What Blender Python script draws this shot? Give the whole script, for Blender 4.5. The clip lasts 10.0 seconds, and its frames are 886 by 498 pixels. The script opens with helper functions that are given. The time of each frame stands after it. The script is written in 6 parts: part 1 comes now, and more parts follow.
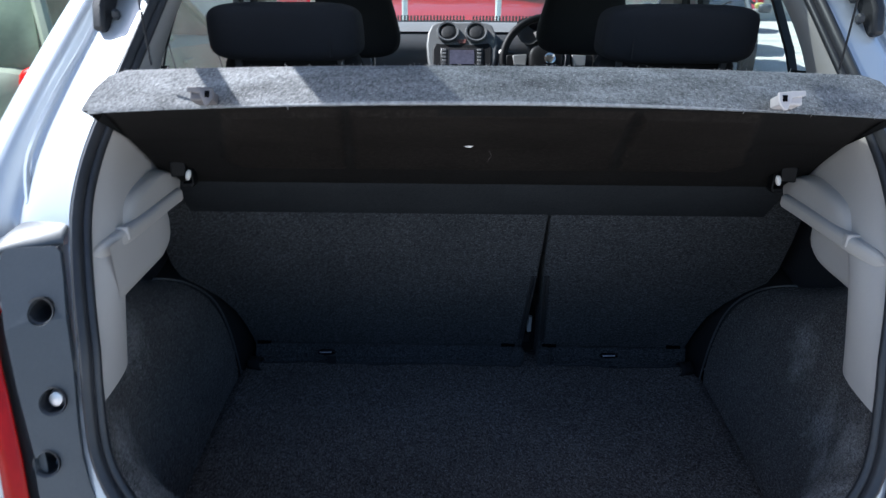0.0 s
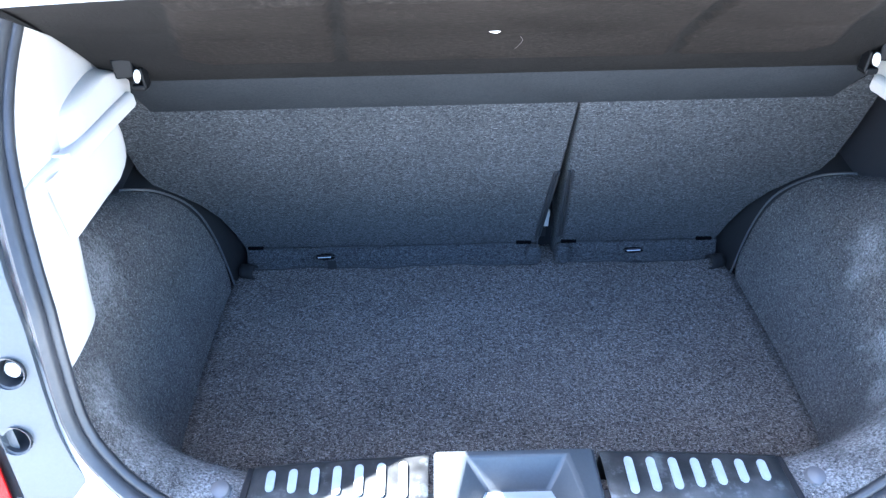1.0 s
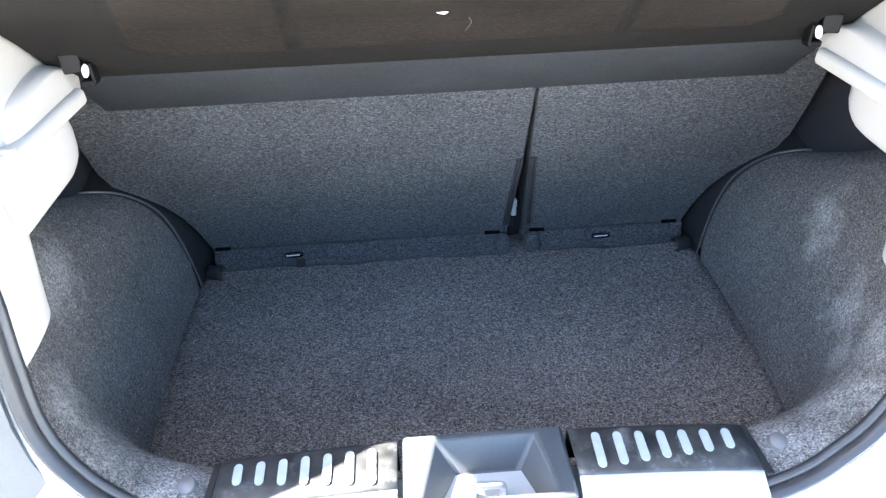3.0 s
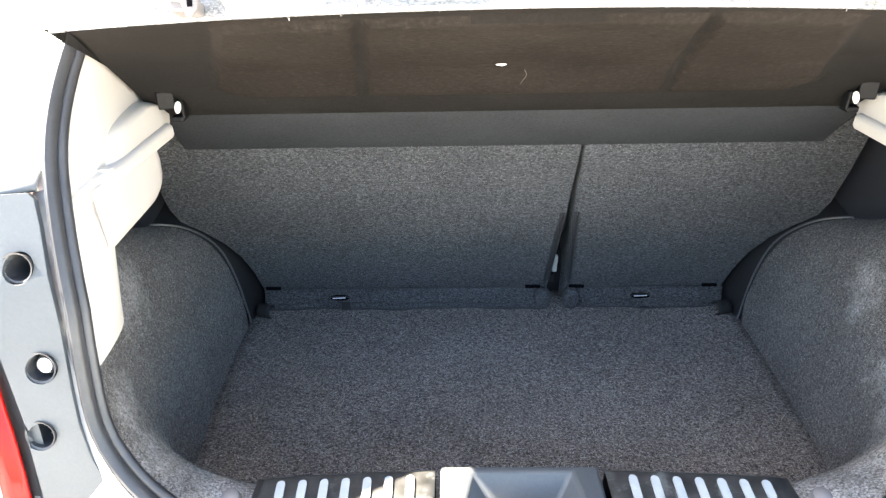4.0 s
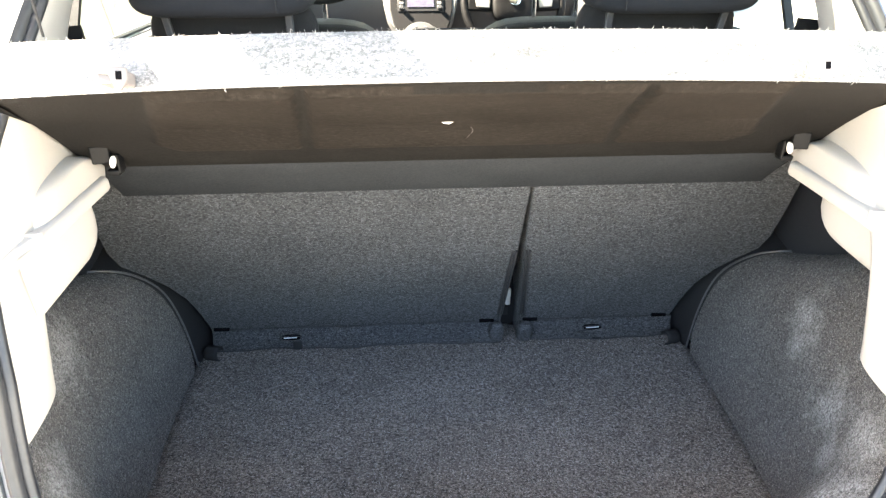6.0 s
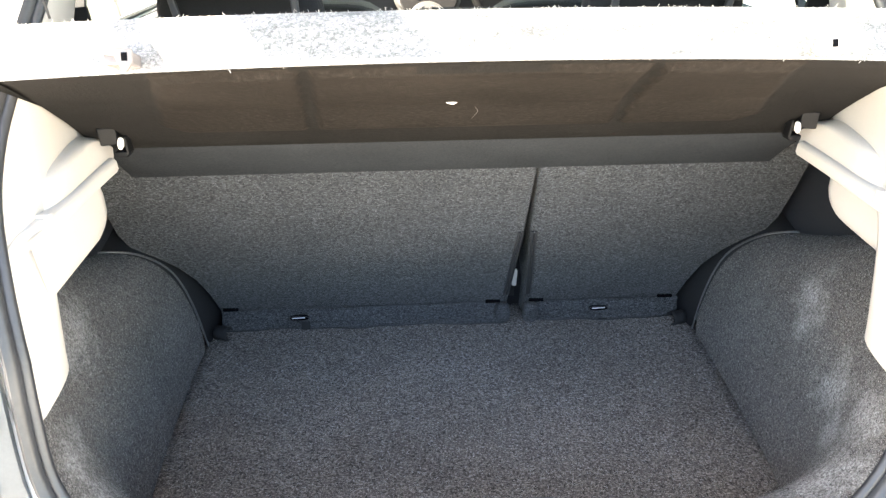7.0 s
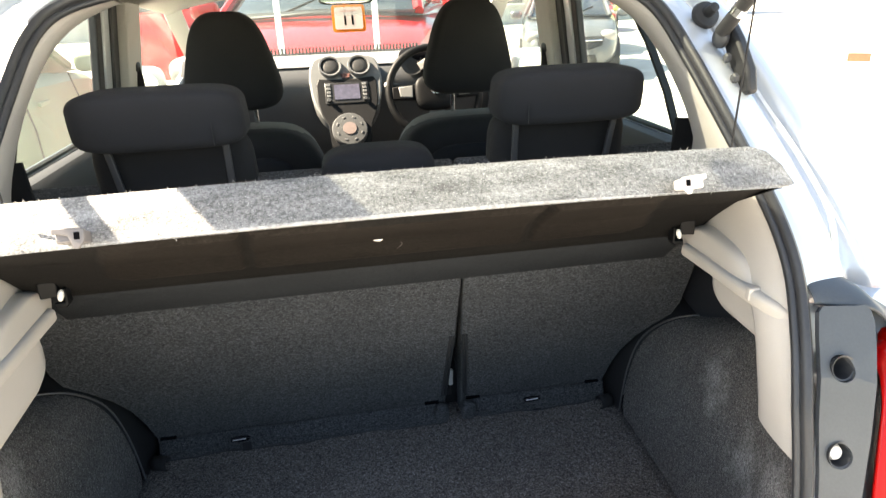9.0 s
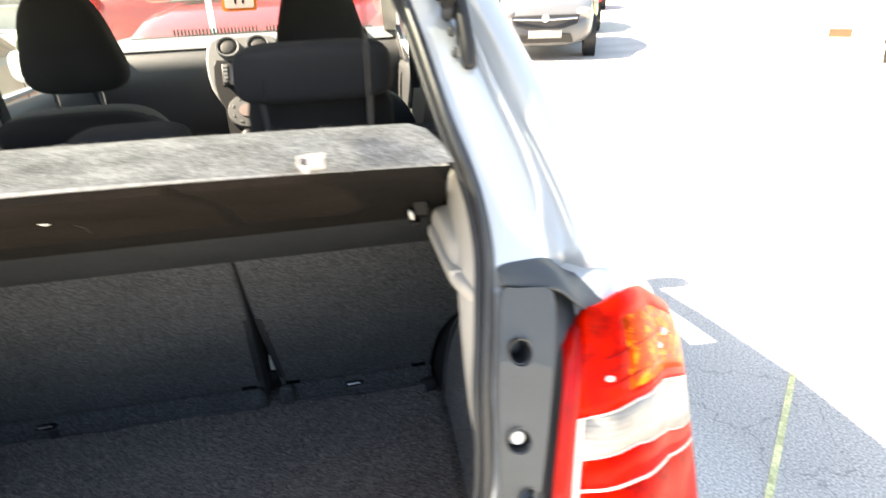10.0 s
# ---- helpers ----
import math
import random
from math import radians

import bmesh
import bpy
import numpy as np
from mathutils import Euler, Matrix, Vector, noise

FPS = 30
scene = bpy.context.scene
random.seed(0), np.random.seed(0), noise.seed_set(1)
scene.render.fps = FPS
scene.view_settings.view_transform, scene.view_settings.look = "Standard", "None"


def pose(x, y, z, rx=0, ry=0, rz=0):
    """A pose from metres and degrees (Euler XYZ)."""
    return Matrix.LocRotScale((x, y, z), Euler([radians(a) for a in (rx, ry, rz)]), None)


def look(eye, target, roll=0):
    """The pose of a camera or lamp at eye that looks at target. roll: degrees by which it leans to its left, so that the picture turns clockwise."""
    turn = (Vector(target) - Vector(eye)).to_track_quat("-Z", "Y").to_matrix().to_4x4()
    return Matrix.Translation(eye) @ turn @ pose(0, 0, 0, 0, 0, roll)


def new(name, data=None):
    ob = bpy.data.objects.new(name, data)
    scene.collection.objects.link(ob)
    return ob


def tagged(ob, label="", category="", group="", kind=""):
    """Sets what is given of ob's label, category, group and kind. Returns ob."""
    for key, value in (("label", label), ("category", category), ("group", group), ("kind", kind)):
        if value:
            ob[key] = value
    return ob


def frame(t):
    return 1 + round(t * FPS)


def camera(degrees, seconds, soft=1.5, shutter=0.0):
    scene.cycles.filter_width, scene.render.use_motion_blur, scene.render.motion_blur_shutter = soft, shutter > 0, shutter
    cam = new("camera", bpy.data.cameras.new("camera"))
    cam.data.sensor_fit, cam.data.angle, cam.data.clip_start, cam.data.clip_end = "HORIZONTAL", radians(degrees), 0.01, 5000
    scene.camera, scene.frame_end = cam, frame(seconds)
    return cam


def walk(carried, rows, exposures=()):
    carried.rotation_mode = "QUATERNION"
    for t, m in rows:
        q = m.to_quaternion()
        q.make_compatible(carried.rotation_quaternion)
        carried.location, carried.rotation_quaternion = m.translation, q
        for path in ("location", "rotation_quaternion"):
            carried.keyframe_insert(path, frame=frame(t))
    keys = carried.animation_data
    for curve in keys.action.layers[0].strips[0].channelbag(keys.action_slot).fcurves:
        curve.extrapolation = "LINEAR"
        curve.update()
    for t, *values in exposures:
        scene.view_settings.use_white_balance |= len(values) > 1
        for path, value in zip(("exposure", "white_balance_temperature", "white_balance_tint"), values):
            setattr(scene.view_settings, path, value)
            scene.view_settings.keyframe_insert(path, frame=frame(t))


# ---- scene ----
cam = camera(71.8, 10.0, soft=1.35, shutter=0.25)
PATH = [
    (0, (-0.042, -0.443, 1.319), (-0.068, 1.398, 0.54), 0.3),
    (0.2, (-0.058, -0.39, 1.328), (-0.014, 1.449, 0.541), -1.1),
    (0.5, (-0.069, -0.324, 1.326), (0.097, 1.486, 0.492), -0.9),
    (0.7, (-0.067, -0.305, 1.322), (-0.025, 1.473, 0.407), -3.5),
    (1, (-0.077, -0.282, 1.319), (-0.076, 1.332, 0.137), -1.3),
    (1.5, (-0.073, -0.272, 1.315), (-0.097, 1.34, 0.132), -3.0),
    (2, (-0.055, -0.281, 1.315), (0.023, 1.335, 0.139), -2.7),
    (2.2, (-0.053, -0.291, 1.308), (0.02, 1.329, 0.137), -3.0),
    (3.3, (-0.055, -0.302, 1.299), (0.005, 1.316, 0.126), -2.1),
    (3.5, (-0.054, -0.316, 1.296), (-0.018, 1.347, 0.186), -2.6),
    (4, (-0.073, -0.354, 1.284), (-0.113, 1.395, 0.315), -1.2),
    (4.5, (-0.06, -0.326, 1.308), (0.049, 1.423, 0.344), -0.7),
    (5, (-0.052, -0.323, 1.321), (0.083, 1.429, 0.366), -0.2),
    (5.5, (-0.059, -0.321, 1.328), (0.049, 1.44, 0.388), 0.2),
    (5.7, (-0.062, -0.321, 1.328), (0.041, 1.443, 0.391), -0.0),
    (6.8, (-0.062, -0.324, 1.33), (0.021, 1.41, 0.336), -0.3),
    (7, (-0.058, -0.326, 1.329), (0.011, 1.406, 0.332), -0.6),
    (7.5, (-0.058, -0.336, 1.322), (0.073, 1.431, 0.395), 1.0),
    (8, (-0.053, -0.344, 1.351), (0.085, 1.471, 0.522), -4.0),
    (8.2, (-0.056, -0.349, 1.378), (0.256, 1.387, 0.437), -1.8),
    (8.5, (-0.05, -0.359, 1.406), (0.28, 1.423, 0.559), -2.5),
    (8.8, (-0.052, -0.371, 1.408), (0.223, 1.478, 0.697), -3.3),
    (8.9, (-0.055, -0.369, 1.41), (0.227, 1.477, 0.693), -2.9),
    (9, (-0.056, -0.366, 1.404), (0.244, 1.459, 0.644), -2.0),
    (9.5, (0.016, -0.366, 1.402), (0.300, 1.447, 0.596), -3.2),
    (9.7, (0.110, -0.395, 1.394), (0.385, 1.435, 0.622), -3.8),
    (9.8, (0.164, -0.408, 1.392), (0.472, 1.415, 0.632), -3.2),
    (9.9, (0.239, -0.414, 1.386), (0.561, 1.402, 0.618), -2.7),
    (10, (0.327, -0.412, 1.381), (0.624, 1.391, 0.567), -2.6),
]
walk(cam, [(t, look(eye, target, roll)) for t, eye, target, roll in PATH],
     exposures=[(0.0, 0.14, 5600, 10), (0.3, 0.85, 5800, 10), (0.5, 1.90, 5500, 10), (0.8, 2.85, 5500, 10), (1.1, 3.2, 5300, 10), (1.5, 3.05, 5450, 10),
                (2.0, 3.05, 5350, 10), (3.4, 3.1, 6900, 10), (4.5, 3.03, 7750, 10), (5.5, 3.2, 7900, 10), (7.8, 3.15, 8000, 10), (8.4, 2.8, 8250, 10), (9.0, 1.87, 8100, 10), (9.5, 1.92, 8000, 10), (9.8, 1.90, 8050, 10), (10.0, 1.78, 8100, 10)])

# ---- daylight: sun from the car's left, a little ahead ----
SUN_WAY = Vector((0.87, -0.29, -1.0)).normalized()
world = bpy.data.worlds.new("sky")
scene.world = world
world.use_nodes = True
wn = world.node_tree
sky = wn.nodes.new("ShaderNodeTexSky")
sky.sky_type = "NISHITA"
sky.sun_disc = False
sky.sun_elevation = math.asin(-SUN_WAY.z)
sky.sun_rotation = math.atan2(-SUN_WAY.x, -SUN_WAY.y)
wn.links.new(sky.outputs[0], wn.nodes["Background"].inputs[0])
wn.nodes["Background"].inputs[1].default_value = 0.19
sun = new("sun", bpy.data.lights.new("sun", "SUN"))
sun.data.energy = 11.0
sun.data.angle = radians(0.53)
sun.data.color = (1.0, 0.95, 0.87)
sun.matrix_world = look((0, 0, 6), Vector((0, 0, 6)) + SUN_WAY)


# ---- materials ----
def shader(name, color, rough=0.5, metal=0.0, grain=0.0, scale=60.0, blotch=0.0, blotch_scale=4.0, bump=0.0, bump_scale=None,
           coat=0.0, trans=0.0, sheen=0.0, emit=0.0, second=None, stretch=None, spec=None):
    """A principled material with grain and blotches of its colour at two sizes, and fine relief."""
    m = bpy.data.materials.new(name)
    m.use_nodes = True
    nt = m.node_tree
    p = nt.nodes["Principled BSDF"]
    p.inputs["Base Color"].default_value = (*color, 1)
    p.inputs["Roughness"].default_value = rough
    p.inputs["Metallic"].default_value = metal
    p.inputs["Coat Weight"].default_value = coat
    p.inputs["Coat Roughness"].default_value = 0.06
    p.inputs["Transmission Weight"].default_value = trans
    p.inputs["Sheen Weight"].default_value = sheen
    if spec is not None:
        p.inputs["Specular IOR Level"].default_value = spec
    if emit:
        p.inputs["Emission Color"].default_value = (*color, 1)
        p.inputs["Emission Strength"].default_value = emit
    if not (grain or blotch or bump):
        return m
    coord = nt.nodes.new("ShaderNodeTexCoord")
    where = coord.outputs["Object"]
    if stretch:
        mp = nt.nodes.new("ShaderNodeMapping")
        mp.inputs["Scale"].default_value = stretch
        nt.links.new(where, mp.inputs[0])
        where = mp.outputs[0]
    fine = nt.nodes.new("ShaderNodeTexNoise")
    fine.inputs["Scale"].default_value = scale
    fine.inputs["Detail"].default_value = 4
    fine.inputs["Roughness"].default_value = 0.65
    nt.links.new(where, fine.inputs["Vector"])
    big = nt.nodes.new("ShaderNodeTexNoise")
    big.inputs["Scale"].default_value = blotch_scale
    big.inputs["Detail"].default_value = 5
    nt.links.new(coord.outputs["Object"], big.inputs["Vector"])
    ramp = nt.nodes.new("ShaderNodeMapRange")
    ramp.inputs["From Min"].default_value, ramp.inputs["From Max"].default_value = 0.3, 0.7
    ramp.inputs["To Min"].default_value, ramp.inputs["To Max"].default_value = 1 - grain, 1 + grain
    nt.links.new(fine.outputs["Fac"], ramp.inputs["Value"])
    ramp2 = nt.nodes.new("ShaderNodeMapRange")
    ramp2.inputs["From Min"].default_value, ramp2.inputs["From Max"].default_value = 0.3, 0.7
    ramp2.inputs["To Min"].default_value, ramp2.inputs["To Max"].default_value = 1 - blotch, 1 + blotch
    nt.links.new(big.outputs["Fac"], ramp2.inputs["Value"])
    mul = nt.nodes.new("ShaderNodeMath")
    mul.operation = "MULTIPLY"
    nt.links.new(ramp.outputs[0], mul.inputs[0])
    nt.links.new(ramp2.outputs[0], mul.inputs[1])
    tint = nt.nodes.new("ShaderNodeVectorMath")
    tint.operation = "SCALE"
    tint.inputs[0].default_value = color
    nt.links.new(mul.outputs[0], tint.inputs["Scale"])
    if second:
        mx = nt.nodes.new("ShaderNodeMix")
        mx.data_type = "RGBA"
        mx.inputs["B"].default_value = (*second, 1)
        sp = nt.nodes.new("ShaderNodeMapRange")
        sp.inputs["From Min"].default_value, sp.inputs["From Max"].default_value = 0.58, 0.74
        nt.links.new(fine.outputs["Fac"], sp.inputs["Value"])
        nt.links.new(sp.outputs[0], mx.inputs["Factor"])
        nt.links.new(tint.outputs[0], mx.inputs["A"])
        nt.links.new(mx.outputs["Result"], p.inputs["Base Color"])
    else:
        nt.links.new(tint.outputs[0], p.inputs["Base Color"])
    if bump:
        b = nt.nodes.new("ShaderNodeBump")
        b.inputs["Strength"].default_value = bump
        b.inputs["Distance"].default_value = 0.002
        if bump_scale:
            bn = nt.nodes.new("ShaderNodeTexNoise")
            bn.inputs["Scale"].default_value = bump_scale
            bn.inputs["Detail"].default_value = 3
            nt.links.new(where, bn.inputs["Vector"])
            nt.links.new(bn.outputs["Fac"], b.inputs["Height"])
        else:
            nt.links.new(fine.outputs["Fac"], b.inputs["Height"])
        nt.links.new(b.outputs[0], p.inputs["Normal"])
    return m


def clear_glass(name, tint, gloss=0.06, dust=0.0):
    m = bpy.data.materials.new(name)
    m.use_nodes = True
    nt = m.node_tree
    nt.nodes.remove(nt.nodes["Principled BSDF"])
    tr, gl, mx = (nt.nodes.new("ShaderNode" + k) for k in ("BsdfTransparent", "BsdfGlossy", "MixShader"))
    tr.inputs[0].default_value = (*tint, 1)
    gl.inputs["Roughness"].default_value = 0.02
    mx.inputs[0].default_value = gloss
    nt.links.new(tr.outputs[0], mx.inputs[1])
    nt.links.new(gl.outputs[0], mx.inputs[2])
    if not dust:
        nt.links.new(mx.outputs[0], nt.nodes["Material Output"].inputs[0])
        return m
    # a dusty film that catches the sun
    film, tl, mx2, mx3, spots, co, level = (nt.nodes.new("ShaderNode" + k) for k in ("BsdfDiffuse", "BsdfTranslucent", "MixShader", "MixShader", "TexNoise", "TexCoord", "MapRange"))
    film.inputs[0].default_value = tl.inputs[0].default_value = (.8, .8, .78, 1)
    spots.inputs["Scale"].default_value, spots.inputs["Detail"].default_value = 7, 6
    nt.links.new(co.outputs["Object"], spots.inputs["Vector"])
    level.inputs["To Min"].default_value, level.inputs["To Max"].default_value = dust * .6, dust * 1.5
    nt.links.new(spots.outputs["Fac"], level.inputs["Value"])
    nt.links.new(film.outputs[0], mx2.inputs[1])
    nt.links.new(tl.outputs[0], mx2.inputs[2])
    nt.links.new(level.outputs[0], mx3.inputs[0])
    nt.links.new(mx.outputs[0], mx3.inputs[1])
    nt.links.new(mx2.outputs[0], mx3.inputs[2])
    nt.links.new(mx3.outputs[0], nt.nodes["Material Output"].inputs[0])
    return m


def felt(name, dark, pale, share=0.5, fleck=900.0, lie=(0.35, 1.0, 1.0), worn=0.16, relief=0.7, pile_range=0.75, matted=(8, (0.6, 1, 1))):
    """Needle felt: dark ground, pale fibres lying two ways, matted patches, fine relief."""
    m = bpy.data.materials.new(name)
    m.use_nodes = True
    nt = m.node_tree
    p = nt.nodes["Principled BSDF"]
    p.inputs["Roughness"].default_value, p.inputs["Specular IOR Level"].default_value = 0.95, 0.2
    p.inputs["Sheen Weight"].default_value = 0.06
    coord = nt.nodes.new("ShaderNodeTexCoord")

    def noisy(scale, stretch, detail, rough=0.6):
        mp, tex = nt.nodes.new("ShaderNodeMapping"), nt.nodes.new("ShaderNodeTexNoise")
        mp.inputs["Scale"].default_value = stretch
        tex.inputs["Scale"].default_value, tex.inputs["Detail"].default_value, tex.inputs["Roughness"].default_value = scale, detail, rough
        nt.links.new(coord.outputs["Object"], mp.inputs[0])
        nt.links.new(mp.outputs[0], tex.inputs["Vector"])
        return tex.outputs["Fac"]

    def span(value, a, b, c, d):
        r = nt.nodes.new("ShaderNodeMapRange")
        for key, v in zip(("From Min", "From Max", "To Min", "To Max"), (a, b, c, d)):
            r.inputs[key].default_value = v
        nt.links.new(value, r.inputs["Value"])
        return r.outputs[0]

    def calc(how, a, b):
        n = nt.nodes.new("ShaderNodeMath")
        n.operation = how
        for k, v in enumerate((a, b)):
            if isinstance(v, (int, float)):
                n.inputs[k].default_value = v
            else:
                nt.links.new(v, n.inputs[k])
        return n.outputs[0]
    along, across = noisy(fleck, lie, 2), noisy(fleck * 0.8, (lie[1], lie[0], lie[2]), 2)
    pile = noisy(fleck * 0.33, (1, 1, 1), 3, 0.7)
    patch = noisy(*matted, 5)
    fibres = calc("MAXIMUM", span(along, 0.50, 0.74, 0, 1), span(across, 0.54, 0.76, 0, 0.8))
    specks = calc("MAXIMUM", span(noisy(400, (1, 1, 1), 1), 0.665, 0.72, 0, 1.15), span(noisy(250, (0.6, 1.4, 1), 2), 0.70, 0.76, 0, 0.9))
    ground = calc("MULTIPLY", span(pile, 0.32, 0.68, 1 - pile_range, 1 + pile_range), span(patch, 0.3, 0.7, 1 - worn, 1 + worn))
    tint = nt.nodes.new("ShaderNodeVectorMath")
    tint.operation = "SCALE"
    tint.inputs[0].default_value = dark
    nt.links.new(ground, tint.inputs["Scale"])
    mx = nt.nodes.new("ShaderNodeMix")
    mx.data_type = "RGBA"
    mx.inputs["B"].default_value = (*pale, 1)
    nt.links.new(calc("MULTIPLY", calc("MULTIPLY", calc("MAXIMUM", calc("MULTIPLY", fibres, 0.84), specks), share), span(patch, 0.3, 0.7, 0.75, 1.25)), mx.inputs["Factor"])
    nt.links.new(tint.outputs[0], mx.inputs["A"])
    nt.links.new(mx.outputs["Result"], p.inputs["Base Color"])
    b = nt.nodes.new("ShaderNodeBump")
    b.inputs["Strength"].default_value, b.inputs["Distance"].default_value = relief, 0.002
    nt.links.new(calc("ADD", pile, along), b.inputs["Height"])
    nt.links.new(b.outputs[0], p.inputs["Normal"])
    return m


CARPET = felt("boot_carpet", (0.060, 0.055, 0.052), (0.45, 0.42, 0.40), 0.74, 700)
FLOORCARPET = felt("boot_floor_carpet", (0.076, 0.067, 0.061), (0.555, 0.505, 0.47), 0.78, 640)
SEATCARPET = felt("seat_back_carpet", (0.033, 0.035, 0.038), (0.205, 0.213, 0.222), 0.66, 700, (0.22, 1.0, 1.0), 0.12)
SHELF = felt("shelf_felt", (0.178, 0.180, 0.182), (0.50, 0.495, 0.485), 0.6, 800, (0.4, 1.0, 1.0), 0.42, 0.6, 0.45, (46, (0.3, 1, 1)))
# shelf underside in three tones: brown panels, slightly darker border, paler front band
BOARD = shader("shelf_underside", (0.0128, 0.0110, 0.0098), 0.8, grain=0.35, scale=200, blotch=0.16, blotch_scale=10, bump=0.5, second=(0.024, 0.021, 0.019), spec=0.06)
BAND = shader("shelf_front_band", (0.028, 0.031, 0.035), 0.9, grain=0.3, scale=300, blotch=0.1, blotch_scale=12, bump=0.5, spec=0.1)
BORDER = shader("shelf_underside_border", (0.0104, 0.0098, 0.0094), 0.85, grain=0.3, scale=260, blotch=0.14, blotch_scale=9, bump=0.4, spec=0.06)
QUARTER = shader("blue_black_trim", (0.022, 0.023, 0.027), 0.45, grain=0.1, scale=400, blotch=0.1, blotch_scale=8, bump=0.2)
PIVOT = shader("black_bracket", (0.006, 0.006, 0.0065), 0.5, grain=0.1, spec=0.15)
BLACK = shader("black_plastic", (0.012, 0.012, 0.013), 0.55, grain=0.15, scale=500, bump=0.25)
PIPING = shader("glossy_grey_piping", (0.08, 0.08, 0.083), 0.3, grain=0.15)
DARK = shader("dark_trim", (0.022, 0.023, 0.026), 0.6, grain=0.15, scale=400, bump=0.3)
STRAP = shader("black_webbing", (0.010, 0.010, 0.011), 0.8, grain=0.2, scale=600, bump=0.4)
BEIGE = shader("beige_plastic", (0.475, 0.448, 0.416), 0.55, grain=0.03, scale=700, blotch=0.04, blotch_scale=6, bump=0.18)
RUBBER = shader("rubber_seal", (0.030, 0.031, 0.034), 0.38, grain=0.1, scale=200, blotch=0.2, blotch_scale=15)
SILVER = shader("silver_paint", (0.55, 0.585, 0.62), 0.32, metal=0.35, grain=0.03, scale=900, blotch=0.03, blotch_scale=3, coat=0.8)
GREY = shader("grey_unpainted_panel", (0.062, 0.070, 0.078), 0.46, grain=0.06, scale=300, blotch=0.08, blotch_scale=12, bump=0.1)
DARKGREY = shader("dark_grey_panel", (0.038, 0.040, 0.044), 0.5, grain=0.06, scale=300, blotch=0.08, blotch_scale=12)
REDLENS = shader("red_lens", (0.56, 0.006, 0.001), 0.4, grain=0.25, scale=60, stretch=(0.4, 0.4, 2.5), blotch=0.45, blotch_scale=40, coat=0.10, spec=0.03)
REDEDGE = shader("red_lens_rim", (0.40, 0.003, 0.003), 0.35, coat=0.4, grain=0.2, scale=40, stretch=(1, 1, .1), spec=0.05)
INDICATOR = shader("amber_lit_red_lens", (0.70, 0.060, 0.002), 0.35, grain=0.4, scale=48, stretch=(1, 1, 1.6), blotch=0.4, blotch_scale=50, coat=0.06, second=(0.90, 0.27, 0.012), spec=0.05)
for nd in INDICATOR.node_tree.nodes:
    if nd.bl_idname == "ShaderNodeMapRange" and abs(nd.inputs["From Min"].default_value - .58) < .01:
        nd.inputs["From Min"].default_value, nd.inputs["From Max"].default_value = .50, .60
CLEARLENS = shader("clear_lens", (0.34, 0.32, 0.30), 0.3, grain=0.2, scale=90, stretch=(0.15, 0.15, 5), blotch=0.2, blotch_scale=25, coat=0.12, spec=0.2)
FRAMELENS = shader("pale_lens_frame", (0.72, 0.70, 0.68), 0.2, grain=0.04, coat=0.4)
AMBER = shader("amber_bulb", (0.85, 0.28, 0.02), 0.2, grain=0.1)
FABRIC = shader("black_seat_fabric", (0.010, 0.010, 0.011), 0.92, grain=0.3, scale=900, blotch=0.15, blotch_scale=12, bump=0.5)
FABRIC2 = shader("charcoal_headrest_fabric", (0.0085, 0.0095, 0.0130), 0.9, grain=0.25, scale=900, blotch=0.12, blotch_scale=14, bump=0.5)
SEATFRONT = shader("pale_seat_fabric", (0.10, 0.096, 0.092), 0.9, grain=0.15, scale=900, blotch=0.1, blotch_scale=12, bump=0.4)
CHROME = shader("chrome", (0.75, 0.75, 0.76), 0.15, metal=1.0, grain=0.04)
BOLT = shader("zinc_bolt", (0.62, 0.62, 0.64), 0.3, metal=0.8, grain=0.1, scale=100)
WHITEPL = shader("white_plastic", (0.72, 0.70, 0.66), 0.45, grain=0.03)
CLIPPL = shader("grey_clip_plastic", (0.13, 0.12, 0.12), 0.5, grain=0.05)
CLIPPALE = shader("lit_tone_clip_plastic", (0.50, 0.465, 0.455), 0.5, grain=0.05)
SCUFF = shader("scuff_plate", (0.040, 0.040, 0.040), 0.36, grain=0.3, scale=34, blotch=0.4, blotch_scale=60, bump=0.12, second=(0.17, 0.18, 0.175))
SLOPE = shader("sunlit_tone_sill_slope", (0.52, 0.51, 0.50), 0.4, grain=0.06, scale=90, blotch=0.08, blotch_scale=20)
SLOT = shader("pale_scuff_strip", (0.36, 0.38, 0.38), 0.4, grain=0.08, scale=100)
BUCKET = shader("grey_latch_trim", (0.058, 0.064, 0.070), 0.45, grain=0.08, scale=300, bump=0.15)
DASH = shader("dash_plastic", (0.056, 0.057, 0.060), 0.38, grain=0.1, scale=400, bump=0.3)
STACK = shader("silver_grey_console", (0.150, 0.152, 0.155), 0.42, metal=0.2, grain=0.03)
DASHTOP = shader("sunlit_tone_dash_top", (0.16, 0.163, 0.166), 0.5, grain=0.1, scale=400, bump=0.3)
SATIN = shader("satin_silver_plastic", (0.26, 0.257, 0.25), 0.45, metal=0.3, grain=0.03)
CLUSTER = shader("gunmetal_console", (0.011, 0.011, 0.012), 0.55, grain=0.05, spec=0.15)
CONSOLE = shader("silver_console_plastic", (0.150, 0.152, 0.152), 0.45, grain=0.05, spec=0.4)
DIAL = shader("satin_grey_dial", (0.085, 0.086, 0.088), 0.45, metal=0.2, grain=0.03)
RADIO = shader("radio_fascia", (0.020, 0.020, 0.021), 0.4, metal=0.2, grain=0.05)
